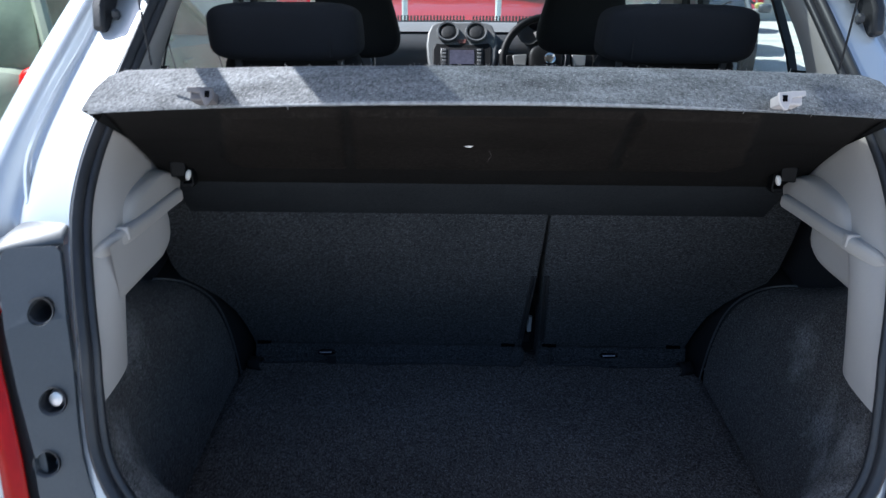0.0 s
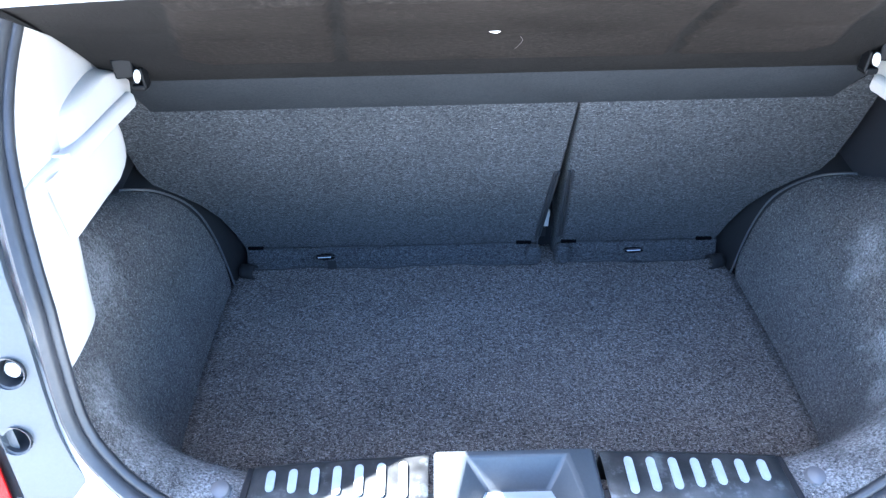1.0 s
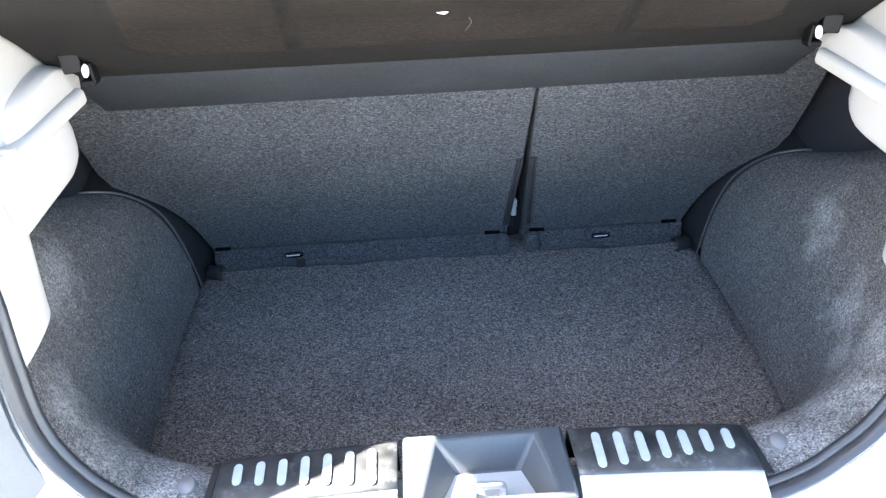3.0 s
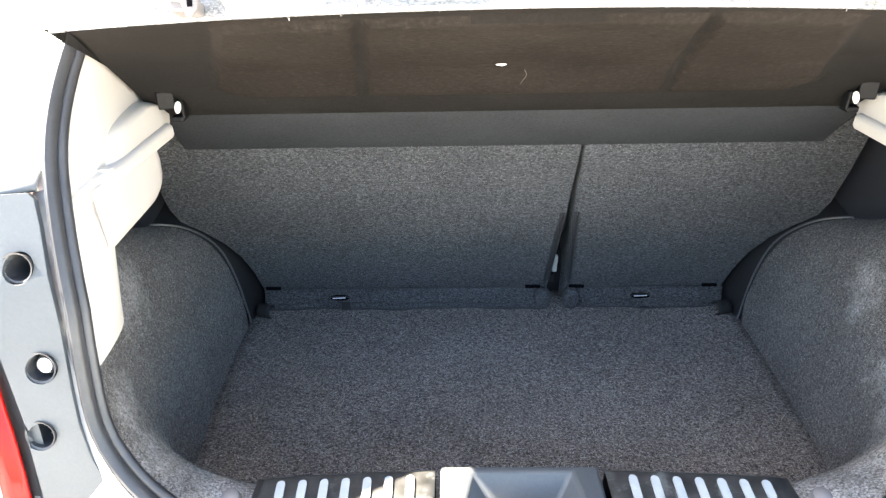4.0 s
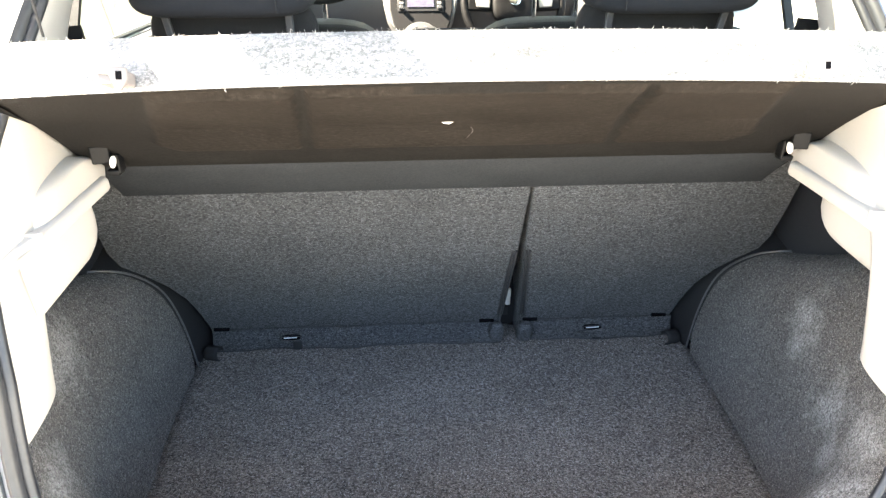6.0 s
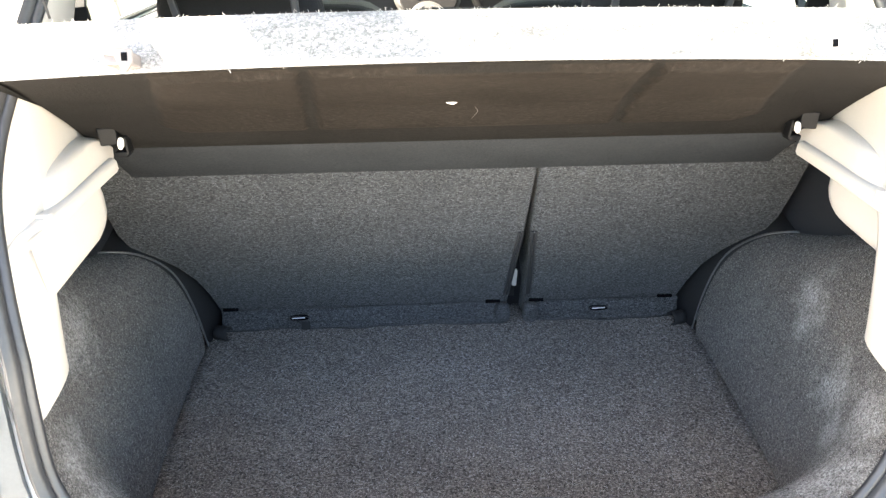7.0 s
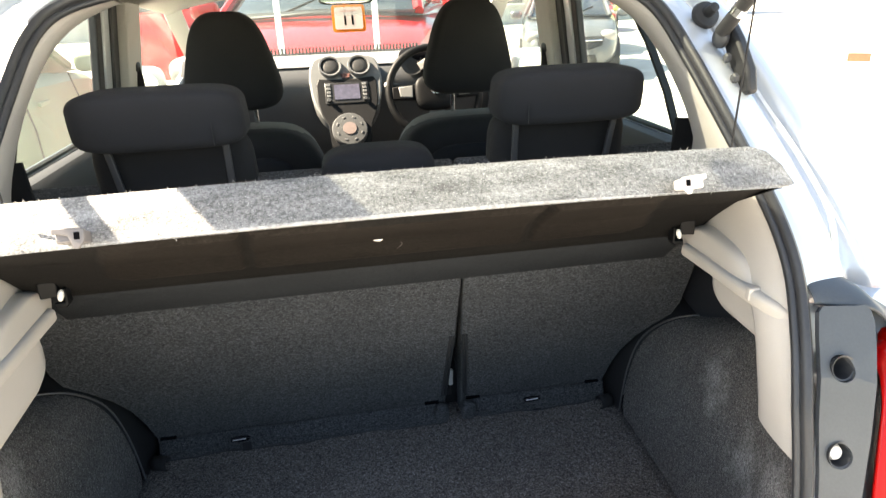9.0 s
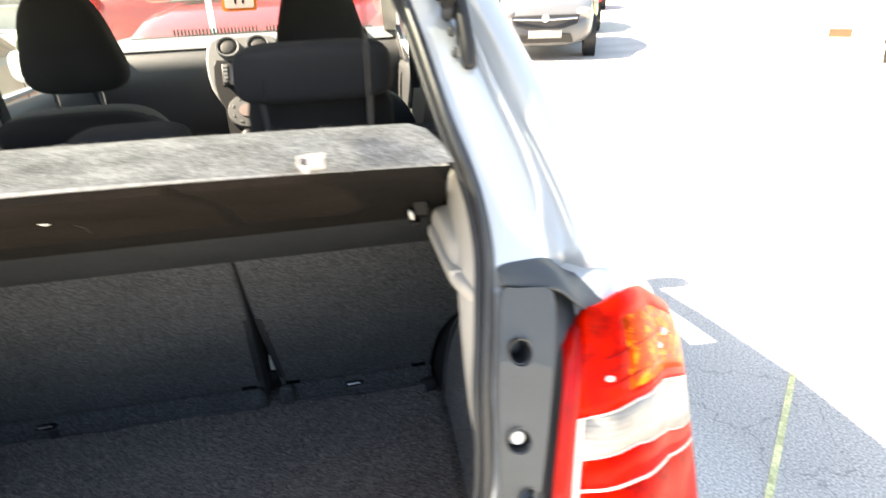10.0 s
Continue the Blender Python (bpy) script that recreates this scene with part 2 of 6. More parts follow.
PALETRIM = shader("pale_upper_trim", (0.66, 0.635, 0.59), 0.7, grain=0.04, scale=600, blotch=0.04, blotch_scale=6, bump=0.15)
SCREEN = shader("lit_screen", (0.09, 0.088, 0.125), 0.2, grain=0.25, scale=45, emit=0.010)
def paper(name, color, through_=0.55):
    """Thin card that also lets light through from behind."""
    m = shader(name, color, 0.6)
    nt = m.node_tree
    tr, mx = nt.nodes.new("ShaderNodeBsdfTranslucent"), nt.nodes.new("ShaderNodeMixShader")
    tr.inputs[0].default_value = (*color, 1)
    mx.inputs[0].default_value = through_
    nt.links.new(nt.nodes["Principled BSDF"].outputs[0], mx.inputs[1])
    nt.links.new(tr.outputs[0], mx.inputs[2])
    nt.links.new(mx.outputs[0], nt.nodes["Material Output"].inputs[0])
    return m


ORANGE = paper("orange_card", (0.85, 0.33, 0.03))
CARD = paper("pale_card", (0.85, 0.80, 0.77))
INK = shader("black_ink", (0.004, 0.004, 0.005), 0.8, spec=0.02)
HEADLINER = shader("headliner", (0.55, 0.52, 0.47), 0.9, grain=0.06, scale=500, bump=0.2)
ASPHALT = shader("asphalt", (0.53, 0.50, 0.455), 0.9, grain=0.5, scale=120, blotch=0.22, blotch_scale=0.9, bump=1.0, second=(0.70, 0.68, 0.645))
# fine cracks wandering through the asphalt
an = ASPHALT.node_tree
ap = an.nodes["Principled BSDF"]
acol = ap.inputs["Base Color"].links[0].from_socket
aco, anoise, aadd, avor, amap, amix = (an.nodes.new("ShaderNode" + k) for k in ("TexCoord", "TexNoise", "VectorMath", "TexVoronoi", "MapRange", "Mix"))
anoise.inputs["Scale"].default_value, anoise.inputs["Detail"].default_value = 9, 6
aadd.operation = "MULTIPLY_ADD"
aadd.inputs[1].default_value = (.16, .16, .16)
an.links.new(aco.outputs["Object"], anoise.inputs["Vector"])
an.links.new(anoise.outputs["Color"], aadd.inputs[0])
an.links.new(aco.outputs["Object"], aadd.inputs[2])
avor.feature = "DISTANCE_TO_EDGE"
avor.inputs["Scale"].default_value = 2.6
an.links.new(aadd.outputs[0], avor.inputs["Vector"])
amap.inputs["From Min"].default_value, amap.inputs["From Max"].default_value = .0, .010
amap.inputs["To Min"].default_value, amap.inputs["To Max"].default_value = .5, 0
an.links.new(avor.outputs["Distance"], amap.inputs["Value"])
amix.data_type = "RGBA"
amix.inputs["B"].default_value = (.12, .11, .10, 1)
an.links.new(amap.outputs[0], amix.inputs["Factor"])
an.links.new(acol, amix.inputs["A"])
an.links.new(amix.outputs["Result"], ap.inputs["Base Color"])
YELLOW = shader("worn_yellow_paint", (0.74, 0.70, 0.36), 0.8, grain=0.3, scale=70, blotch=0.3, blotch_scale=9)
REDPAINT = shader("red_car_paint", (0.50, 0.006, 0.008), 0.35, grain=0.03, coat=0.8, spec=0.3)
GREYPAINT = shader("silver_grey_car_paint", (0.115, 0.118, 0.125), 0.35, grain=0.03, blotch=0.05, metal=0.15, coat=0.5)
PALEBEIGE = shader("pale_beige_car_paint", (0.66, 0.58, 0.48), 0.4, grain=0.03, coat=0.3)
BROWNPAINT = shader("worn_brown_paint", (0.11, 0.055, 0.026), 0.6, grain=0.2, scale=30, blotch=0.2)
PALEPAINT = shader("pale_green_car_paint", (0.23, 0.27, 0.19), 0.5, grain=0.03, blotch=0.1, spec=0.15)
# opaque glass; the hedge's reflection is put into its green blotches
PALEGLASS = shader("painted_hedge_reflection_glass", (0.20, 0.25, 0.165), 0.25, grain=0.25, scale=3, blotch=0.35, blotch_scale=2.2, spec=0.1)
AMBERPAINT = shader("yellow_car_paint", (0.60, 0.56, 0.16), 0.3, grain=0.03, coat=0.8)
TYRE = shader("tyre_rubber", (0.02, 0.02, 0.02), 0.85, grain=0.2, scale=80)
SKYGLASS = shader("sky_reflecting_car_glass", (0.045, 0.055, 0.06), 0.12, grain=0.05, coat=1.0)
CARGLASS = shader("dark_car_glass", (0.03, 0.035, 0.04), 0.06, grain=0.05, coat=1.0)
POSTWHITE = shader("white_post_paint", (0.75, 0.75, 0.73), 0.5, grain=0.05, blotch=0.06)
HEDGE = shader("hedge_leaf", (0.085, 0.11, 0.04), 0.7, grain=0.4, scale=20)
WALLMAT = shader("pale_rendered_wall", (0.52, 0.50, 0.44), 0.9, grain=0.08, scale=30, blotch=0.1, blotch_scale=1.0, bump=0.3)
CLOTHGREEN = shader("green_banner_cloth", (0.05, 0.20, 0.12), 0.8, grain=0.06)
PANE = clear_glass("window_glass", (0.84, 0.90, 0.87), 0.07, 0.03)
SCREENPANE = clear_glass("windscreen_glass", (0.76, 0.83, 0.80), 0.08, 0.010)
TINTED = clear_glass("tailgate_glass", (0.52, 0.54, 0.53), 0.06)


# ---- building helpers ----
def mesh(name, verts, faces, material, smooth=True, sharp=38):
    me = bpy.data.meshes.new(name)
    me.from_pydata([tuple(v) for v in verts], [], faces)
    bm = bmesh.new()
    bm.from_mesh(me)
    bmesh.ops.remove_doubles(bm, verts=bm.verts, dist=1e-5)
    bmesh.ops.recalc_face_normals(bm, faces=bm.faces)
    bm.to_mesh(me)
    bm.free()
    for p in me.polygons:
        p.use_smooth = smooth
    if smooth:
        me.set_sharp_from_angle(angle=radians(sharp))
    for m in material if isinstance(material, (list, tuple)) else [material]:
        me.materials.append(m)
    return me


def part(name, shape, material, parent=None, label="", bevel=0.0, solid=0.0, sub=0, smooth=True, sharp=38, segments=2):
    """One mesh object made of (verts, faces), under a thing or a part."""
    ob = new(name, mesh(name, shape[0], shape[1], material, smooth, sharp))
    if parent:
        ob.parent = parent
        base = parent
        place = Matrix.Identity(4)
        while base:
            place = base.matrix_parent_inverse @ base.matrix_basis @ place
            base = base.parent
        ob.matrix_parent_inverse = place.inverted()
    if label:
        tagged(ob, label)
    if sub:
        s = ob.modifiers.new("smooth", "SUBSURF")
        s.levels = s.render_levels = sub
    if solid:
        s = ob.modifiers.new("thick", "SOLIDIFY")
        s.thickness, s.offset = solid, 0.0
    if bevel:
        b = ob.modifiers.new("edges", "BEVEL")
        b.width, b.segments, b.limit_method, b.angle_limit = bevel, segments, "ANGLE", radians(40)
        b.harden_normals = False
    return ob


def thing(name, place, label, category, group="", kind=""):
    ob = new(name)
    ob.empty_display_size = 0.1
    ob.matrix_basis = Matrix.Translation(place)
    return tagged(ob, label, category, group, kind)


def grid(rows, close_u=False, close_v=False):
    n, m = len(rows), len(rows[0])
    verts = [p for r in rows for p in r]
    faces = []
    for i in range(n if close_v else n - 1):
        for j in range(m if close_u else m - 1):
            a, b = i * m + j, i * m + (j + 1) % m
            c, d = ((i + 1) % n) * m + (j + 1) % m, ((i + 1) % n) * m + j
            faces.append((a, b, c, d))
    return verts, faces


def capped(rows):
    """A closed tube of rows with its two ends filled."""
    verts, faces = grid(rows, close_u=True)
    m = len(rows[0])
    faces.append(tuple(range(m))[::-1])
    faces.append(tuple(range(len(verts) - m, len(verts))))
    return verts, faces


def join(*shapes):
    verts, faces = [], []
    for v, f in shapes:
        k = len(verts)
        verts += [tuple(p) for p in v]
        faces += [tuple(i + k for i in q) for q in f]
    return verts, faces


def moved(shape, m):
    return [tuple(m @ Vector(v)) for v in shape[0]], shape[1]


def flip(shape):
    return [(-x, y, z) for x, y, z in shape[0]], [tuple(reversed(q)) for q in shape[1]]


def side(shape, s):
    return shape if s > 0 else flip(shape)


def box(x0, x1, y0, y1, z0, z1):
    v = [(x, y, z) for z in (z0, z1) for y in (y0, y1) for x in (x0, x1)]
    return v, [(0, 2, 3, 1), (4, 5, 7, 6), (0, 1, 5, 4), (2, 6, 7, 3), (0, 4, 6, 2), (1, 3, 7, 5)]


def slab(outline, way):
    """A prism: an outline of points pushed along way."""
    w = Vector(way)
    n = len(outline)
    v = [Vector(p) for p in outline] + [Vector(p) + w for p in outline]
    f = [tuple(range(n))[::-1], tuple(range(n, 2 * n))]
    f += [(i, (i + 1) % n, n + (i + 1) % n, n + i) for i in range(n)]
    return v, f


def smooth_line(points, steps=6, close=False):
    """A Catmull-Rom curve through the points."""
    pts = [Vector(p) for p in points]
    n = len(pts)
    out = []
    for i in range(n if close else n - 1):
        if close:
            p0, p1, p2, p3 = (pts[(i + k) % n] for k in (-1, 0, 1, 2))
        else:
            p0, p1, p2, p3 = pts[max(i - 1, 0)], pts[i], pts[i + 1], pts[min(i + 2, n - 1)]
        for k in range(steps):
            t = k / steps
            out.append(0.5 * (2 * p1 + (p2 - p0) * t + (2 * p0 - 5 * p1 + 4 * p2 - p3) * t * t + (3 * p1 - p0 - 3 * p2 + p3) * t**3))
    return out if close else out + [pts[-1]]


def sweep(points, profile, close=False, up=(0, 0, 1)):
    """A profile of (across, up) offsets carried along points."""
    pts = [Vector(p) for p in points]
    n = len(pts)
    rows = []
    for i, p in enumerate(pts):
        a = pts[(i - 1) % n] if close else pts[max(i - 1, 0)]
        b = pts[(i + 1) % n] if close else pts[min(i + 1, n - 1)]
        t = (b - a).normalized()
        x = t.cross(Vector(up)).normalized()
        y = x.cross(t).normalized()
        rows.append([p + x * u + y * v for u, v in profile])
    return grid(rows, close_u=True, close_v=True) if close else capped(rows)


def ring(r, n=10, squash=1.0):
    return [(r * math.cos(2 * math.pi * k / n), r * squash * math.sin(2 * math.pi * k / n)) for k in range(n)]


def tube(points, r, n=8, close=False, up=(0.05, 0.1, 1)):
    return sweep(points, ring(r, n), close, up)


def turned(profile, n=24):
    """A shape turned about z from (radius, height) pairs."""
    rows = [[(r * math.cos(2 * math.pi * k / n), r * math.sin(2 * math.pi * k / n), h) for k in range(n)] for r, h in profile]
    return capped(rows)


def cup(profile, n=20):
    """A turned shape left open at its mouth."""
    rows = [[(r * math.cos(2 * math.pi * k / n), r * math.sin(2 * math.pi * k / n), h) for k in range(n)] for r, h in profile]
    return grid(rows, close_u=True)


def pillow(center, half, e1=0.35, e2=0.35, n=28, m=16, taper=0.0, lean=0.0):
    """A rounded block; taper narrows it towards its top, lean tips it forward."""
    def c(a, e):
        v = math.cos(a)
        return math.copysign(abs(v) ** e, v)

    def s(a, e):
        v = math.sin(a)
        return math.copysign(abs(v) ** e, v)
    rows = []
    for i in range(m + 1):
        b = -math.pi / 2 + math.pi * i / m
        row = []
        for k in range(n):
            a = 2 * math.pi * k / n
            x, y, z = c(b, e1) * c(a, e2), c(b, e1) * s(a, e2), s(b, e1)
            w = 1 - taper * (z + 1) / 2
            row.append((center[0] + half[0] * x * w, center[1] + half[1] * y + lean * half[2] * z, center[2] + half[2] * z))
        rows.append(row)
    return capped(rows)


def lerp(a, b, t):
    return a + (b - a) * t


def table(v, xs, ys):
    return float(np.interp(v, xs, ys))


# ---- ground ----
ground = part("ground", grid([[(x, y, 0.0) for x in (-600, -40, -12, -4, 0, 4, 12, 40, 600)] for y in (-600, -40, -8, 0, 4, 12, 40, 600)]), ASPHALT, smooth=False)
tagged(ground, "pale sunlit asphalt of a car park", "ground", kind="structure")

# ---- the hatchback ----
car = thing("hatchback_car", (0, 0, 0), "silver hatchback with its tailgate open and an empty carpeted boot", "car")
LEAN = radians(22.8)


def open_y(z):
    return table(z, [0.5, 0.70, 0.81, 0.97, 1.065, 1.2, 1.28, 1.4, 1.45, 1.6], [0.03, 0.07, 0.11, 0.17, 0.23, 0.34, 0.42, 0.55, 0.635, 0.9])


EDGE = [(0.0, 0.690), (0.16, 0.691), (0.26, 0.696), (0.315, 0.706), (0.365, 0.726), (0.41, 0.762), (0.444, 0.815), (0.460, 0.88),
        (0.470, 0.95), (0.483, 1.02), (0.492, 1.08), (0.489, 1.14), (0.471, 1.21), (0.461, 1.26), (0.450, 1.32), (0.434, 1.38),
        (0.402, 1.415), (0.33, 1.436), (0.25, 1.443), (0.12, 1.448), (0.0, 1.450)]
half = [(x, open_y(z), z) for x, z in EDGE]
loop = half + [(-x, y, z) for x, y, z in reversed(half[1:-1])]
OPEN = smooth_line(loop, 4, close=True)

# rubber seal all round the opening, its bulb and inner lip, on the painted flange
def inset(d, back=0.0):
    """The opening's line moved d towards its middle."""
    out, n = [], len(OPEN)
    for k, p_ in enumerate(OPEN):
        t_ = (OPEN[(k + 1) % n] - OPEN[k - 1]).normalized()
        w_ = t_.cross(Vector((0, -1, .4))).normalized()
        w_ = w_ if w_.dot(Vector((0, .4, 1.07)) - p_) > 0 else -w_
        low_ = table(p_.z, [.70, .73, .80, .93], [.019, .0125, .0105, 0])
        out.append(p_ + w_ * (d - low_) + Vector((0, back - .3 * low_, 0)))
    return out


seal = part("tailgate_seal", sweep(inset(.006), [(0.0072 * math.cos(a), 0.011 * math.sin(a)) for a in np.linspace(0, 2 * math.pi, 12, endpoint=False)], close=True, up=(0, -1, 0.4)),
            RUBBER, car, "black rubber tailgate seal round the opening")
part("seal_lip", tube(inset(.0150, .004), 0.0052, 10, True, (0, -1, 0.4)), RUBBER, seal)
part("seal_groove", tube(inset(-.0016, .003), 0.0030, 8, True, (0, -1, 0.4)), RUBBER, seal)
part("opening_flange", grid([inset(.004, .004), inset(-.004, .003), inset(-.008, .004), inset(-.010, .010), inset(-.026, .014)], close_u=True), SILVER, car, "silver painted flange behind the seal")

# ---- boot floor and carpeted sides ----
FLOOR_Z = 0.56


def floor_half(y):
    return table(y, [0.16, 0.20, 0.24, 0.30, 0.45, 0.64, 0.78], [0.37, 0.43, 0.466, 0.476, 0.483, 0.492, 0.494])


rows = []
for j in range(26):
    y = 0.165 + 0.60 * j / 25
    w = floor_half(y)
    rows.append([(w * u / 20, y, FLOOR_Z - .006 + 0.0015 * noise.noise(Vector((w * u / 20 * 9, y * 9, 3)))) for u in range(-20, 21)])
boot_floor = part("boot_floor", grid(rows), FLOORCARPET, car, "charcoal needle-felt boot floor carpet", solid=0.012)

SIDE = [
    [(.488, .650, .552), (.503, .662, .65), (.522, .655, .73), (.552, .625, .785), (.590, .595, .812), (.64, .57, .82)],
    [(.488, .590, .552), (.502, .595, .65), (.520, .590, .74), (.550, .570, .800), (.590, .550, .830), (.64, .53, .84)],
    [(.485, .470, .552), (.499, .470, .65), (.514, .462, .76), (.540, .450, .840), (.575, .440, .880), (.62, .43, .90)],
    [(.474, .370, .552), (.494, .368, .65), (.508, .358, .77), (.524, .345, .870), (.540, .335, .930), (.56, .33, .96)],
    [(.470, .290, .552), (.484, .286, .65), (.495, .272, .76), (.502, .252, .850), (.500, .240, .910), (.50, .23, .96)],
    [(.456, .238, .552), (.460, .230, .635), (.464, .216, .72), (.469, .192, .790), (.464, .160, .840), (.462, .145, .87)],
    [(.405, .205, .552), (.410, .194, .625), (.417, .180, .690), (.428, .157, .735), (.434, .130, .768), (.440, .112, .795)],
    [(.335, .199, .552), (.346, .180, .62), (.352, .163, .680), (.362, .143, .705), (.374, .118, .723), (.385, .090, .742)],
    [(.288, .190, .552), (.297, .170, .62), (.301, .152, .675), (.304, .138, .698), (.306, .112, .704), (.308, .076, .706)],
]
# each section ends in a lip tucked under the seal or the trim
TUCK = [(.66, .57, .822), (.66, .53, .842), (.64, .43, .905), (.585, .33, .97), (.505, .222, .975), (.470, .132, .868), (.452, .096, .786), (.398, .068, .727), (.312, .052, .692)]
SIDE = [row + [tip] for row, tip in zip(SIDE, TUCK)]
FRONT_RIM = SIDE[0][:6]
# scuffed, dusty patch on the felt of the wheel arch; skylight painted at the sill corners
DUSTY_SKYLIT = felt("scuffed_skylit_boot_felt", (0.060, 0.055, 0.052), (0.45, 0.42, 0.40), 0.74, 700)
nt = DUSTY_SKYLIT.node_tree
p = nt.nodes["Principled BSDF"]
old = p.inputs["Base Color"].links[0].from_socket
co = nt.nodes.new("ShaderNodeTexCoord")
nz = nt.nodes.new("ShaderNodeTexNoise")
nz.inputs["Scale"].default_value, nz.inputs["Detail"].default_value, nz.inputs["Roughness"].default_value = 24, 9, 0.82
nt.links.new(co.outputs["Object"], nz.inputs["Vector"])
dust = None
# places nearest the sill, both sides, are skylight put into the felt's colour
for place, size in (((.515, .440, .862), .055), ((.515, .405, .810), .075), ((.505, .390, .770), .05), ((.500, .270, .750), .085), ((.480, .215, .720), .07), ((.40, .150, .745), .11), ((.45, .180, .79), .09), ((.34, .125, .715), .09), ((-.40, .150, .745), .10), ((-.34, .125, .715), .09), ((-.45, .180, .79), .08), ((-.51, .33, .84), .10)):
    dist = nt.nodes.new("ShaderNodeVectorMath")
    dist.operation = "DISTANCE"
    dist.inputs[1].default_value = place
    nt.links.new(co.outputs["Object"], dist.inputs[0])
    fall = nt.nodes.new("ShaderNodeMapRange")
    fall.inputs["From Min"].default_value, fall.inputs["From Max"].default_value = 0.0, size
    fall.inputs["To Min"].default_value, fall.inputs["To Max"].default_value = 0.26, -0.14
    fall.clamp = False
    nt.links.new(dist.outputs["Value"], fall.inputs["Value"])
    if dust is None:
        dust = fall.outputs[0]
    else:
        most = nt.nodes.new("ShaderNodeMath")
        most.operation = "MAXIMUM"
        nt.links.new(dust, most.inputs[0])
        nt.links.new(fall.outputs[0], most.inputs[1])
        dust = most.outputs[0]
addn = nt.nodes.new("ShaderNodeMath")
addn.operation = "ADD"
nt.links.new(nz.outputs["Fac"], addn.inputs[0])
nt.links.new(dust, addn.inputs[1])
mr = nt.nodes.new("ShaderNodeMapRange")
mr.inputs["From Min"].default_value, mr.inputs["From Max"].default_value, mr.inputs["To Max"].default_value = 0.50, 0.78, 0.85
nt.links.new(addn.outputs[0], mr.inputs["Value"])
mx = nt.nodes.new("ShaderNodeMix")
mx.data_type = "RGBA"
mx.inputs["B"].default_value = (0.46, 0.45, 0.44, 1)
hair, tuft, speck = (nt.nodes.new("ShaderNode" + k) for k in ("TexNoise", "MapRange", "Math"))
hair.inputs["Scale"].default_value, hair.inputs["Detail"].default_value = 330, 4
nt.links.new(co.outputs["Object"], hair.inputs["Vector"])
for key, v_ in (("From Min", .38), ("From Max", .66), ("To Min", .12), ("To Max", 1.25)):
    tuft.inputs[key].default_value = v_
nt.links.new(hair.outputs["Fac"], tuft.inputs["Value"])
speck.operation = "MULTIPLY"
nt.links.new(mr.outputs[0], speck.inputs[0])
nt.links.new(tuft.outputs[0], speck.inputs[1])
nt.links.new(speck.outputs[0], mx.inputs["Factor"])
nt.links.new(old, mx.inputs["A"])
nt.links.new(mx.outputs["Result"], p.inputs["Base Color"])

for s in (1, -1):
    trim = part("boot_side_carpet", side(grid(SIDE), s), DUSTY_SKYLIT, car,
                "charcoal felt wheel-arch carpet with pale dusty scuffs and a painted sky-lit sill corner" if s > 0 else "charcoal felt wheel-arch carpet", sub=3)
    # black rim piping along the arch's leading edge, and the bare plastic between it and the seat
    rim = smooth_line([(x - 0.002, y + 0.001, z) for x, y, z in FRONT_RIM], 5)
    part("arch_piping", side(tube([tuple(v) for v in rim], 0.0019, 8, False, (0.3, 1, 0.1)), s), PIPING, trim)
    back = [(.476, .735, .552), (.484, .742, .65), (.506, .735, .735), (.548, .70, .80), (.60, .67, .83), (.66, .65, .84)]
    mid = [tuple((Vector(a) + Vector(b)) / 2 + Vector((-0.004, 0, -0.004))) for a, b in zip(FRONT_RIM, back)]
    part("arch_liner", side(grid([FRONT_RIM, mid, back]), s), BLACK, car, "black plastic wheel-arch liner", sub=2)
    arc = [(0, -.013 * math.cos(a), .0135 + .013 * math.sin(a)) for a in np.linspace(-1.2, 3.0, 14)]
    part("lashing_loop", side(moved(grid([[(x, y, z) for _, y, z in arc] for x in (-.014, -.005, .005, .014)]), Matrix.Translation((.462, .675, .560)) @ Matrix.Rotation(.25, 4, "Z")), s), STRAP, car, "black webbing loop at the floor's edge", solid=.003)
    part("trim_stud", side(moved(turned([(0.0001, 0.006), (0.006, 0.0055), (0.010, 0.003), (0.011, 0.0), (0.011, -0.004)], 18), Matrix.Translation((0.328, 0.108, 0.712)) @ Matrix.Rotation(0.25, 4, "X")), s), CLIPPL, trim)
    # inner body behind the trims
    part("quarter_lining", side(slab([(.655, .30, .55), (.655, .9, .55), (.655, .9, 1.108), (.655, .52, 1.108), (.655, .36, .93)], (.02, 0, 0)), s), BLACK, car)
    part("quarter_trim", side(grid([[(.640, .40, z), (.618, .44, z), (.606, .50, z), (.602, .58, z + .004), (.604, .66, z + .008), (.612, .74, z + .01)] for z in (.76, .82, .90, .98, 1.06, 1.10)]), s), QUARTER, car, "dark plastic trim beside the seat back")

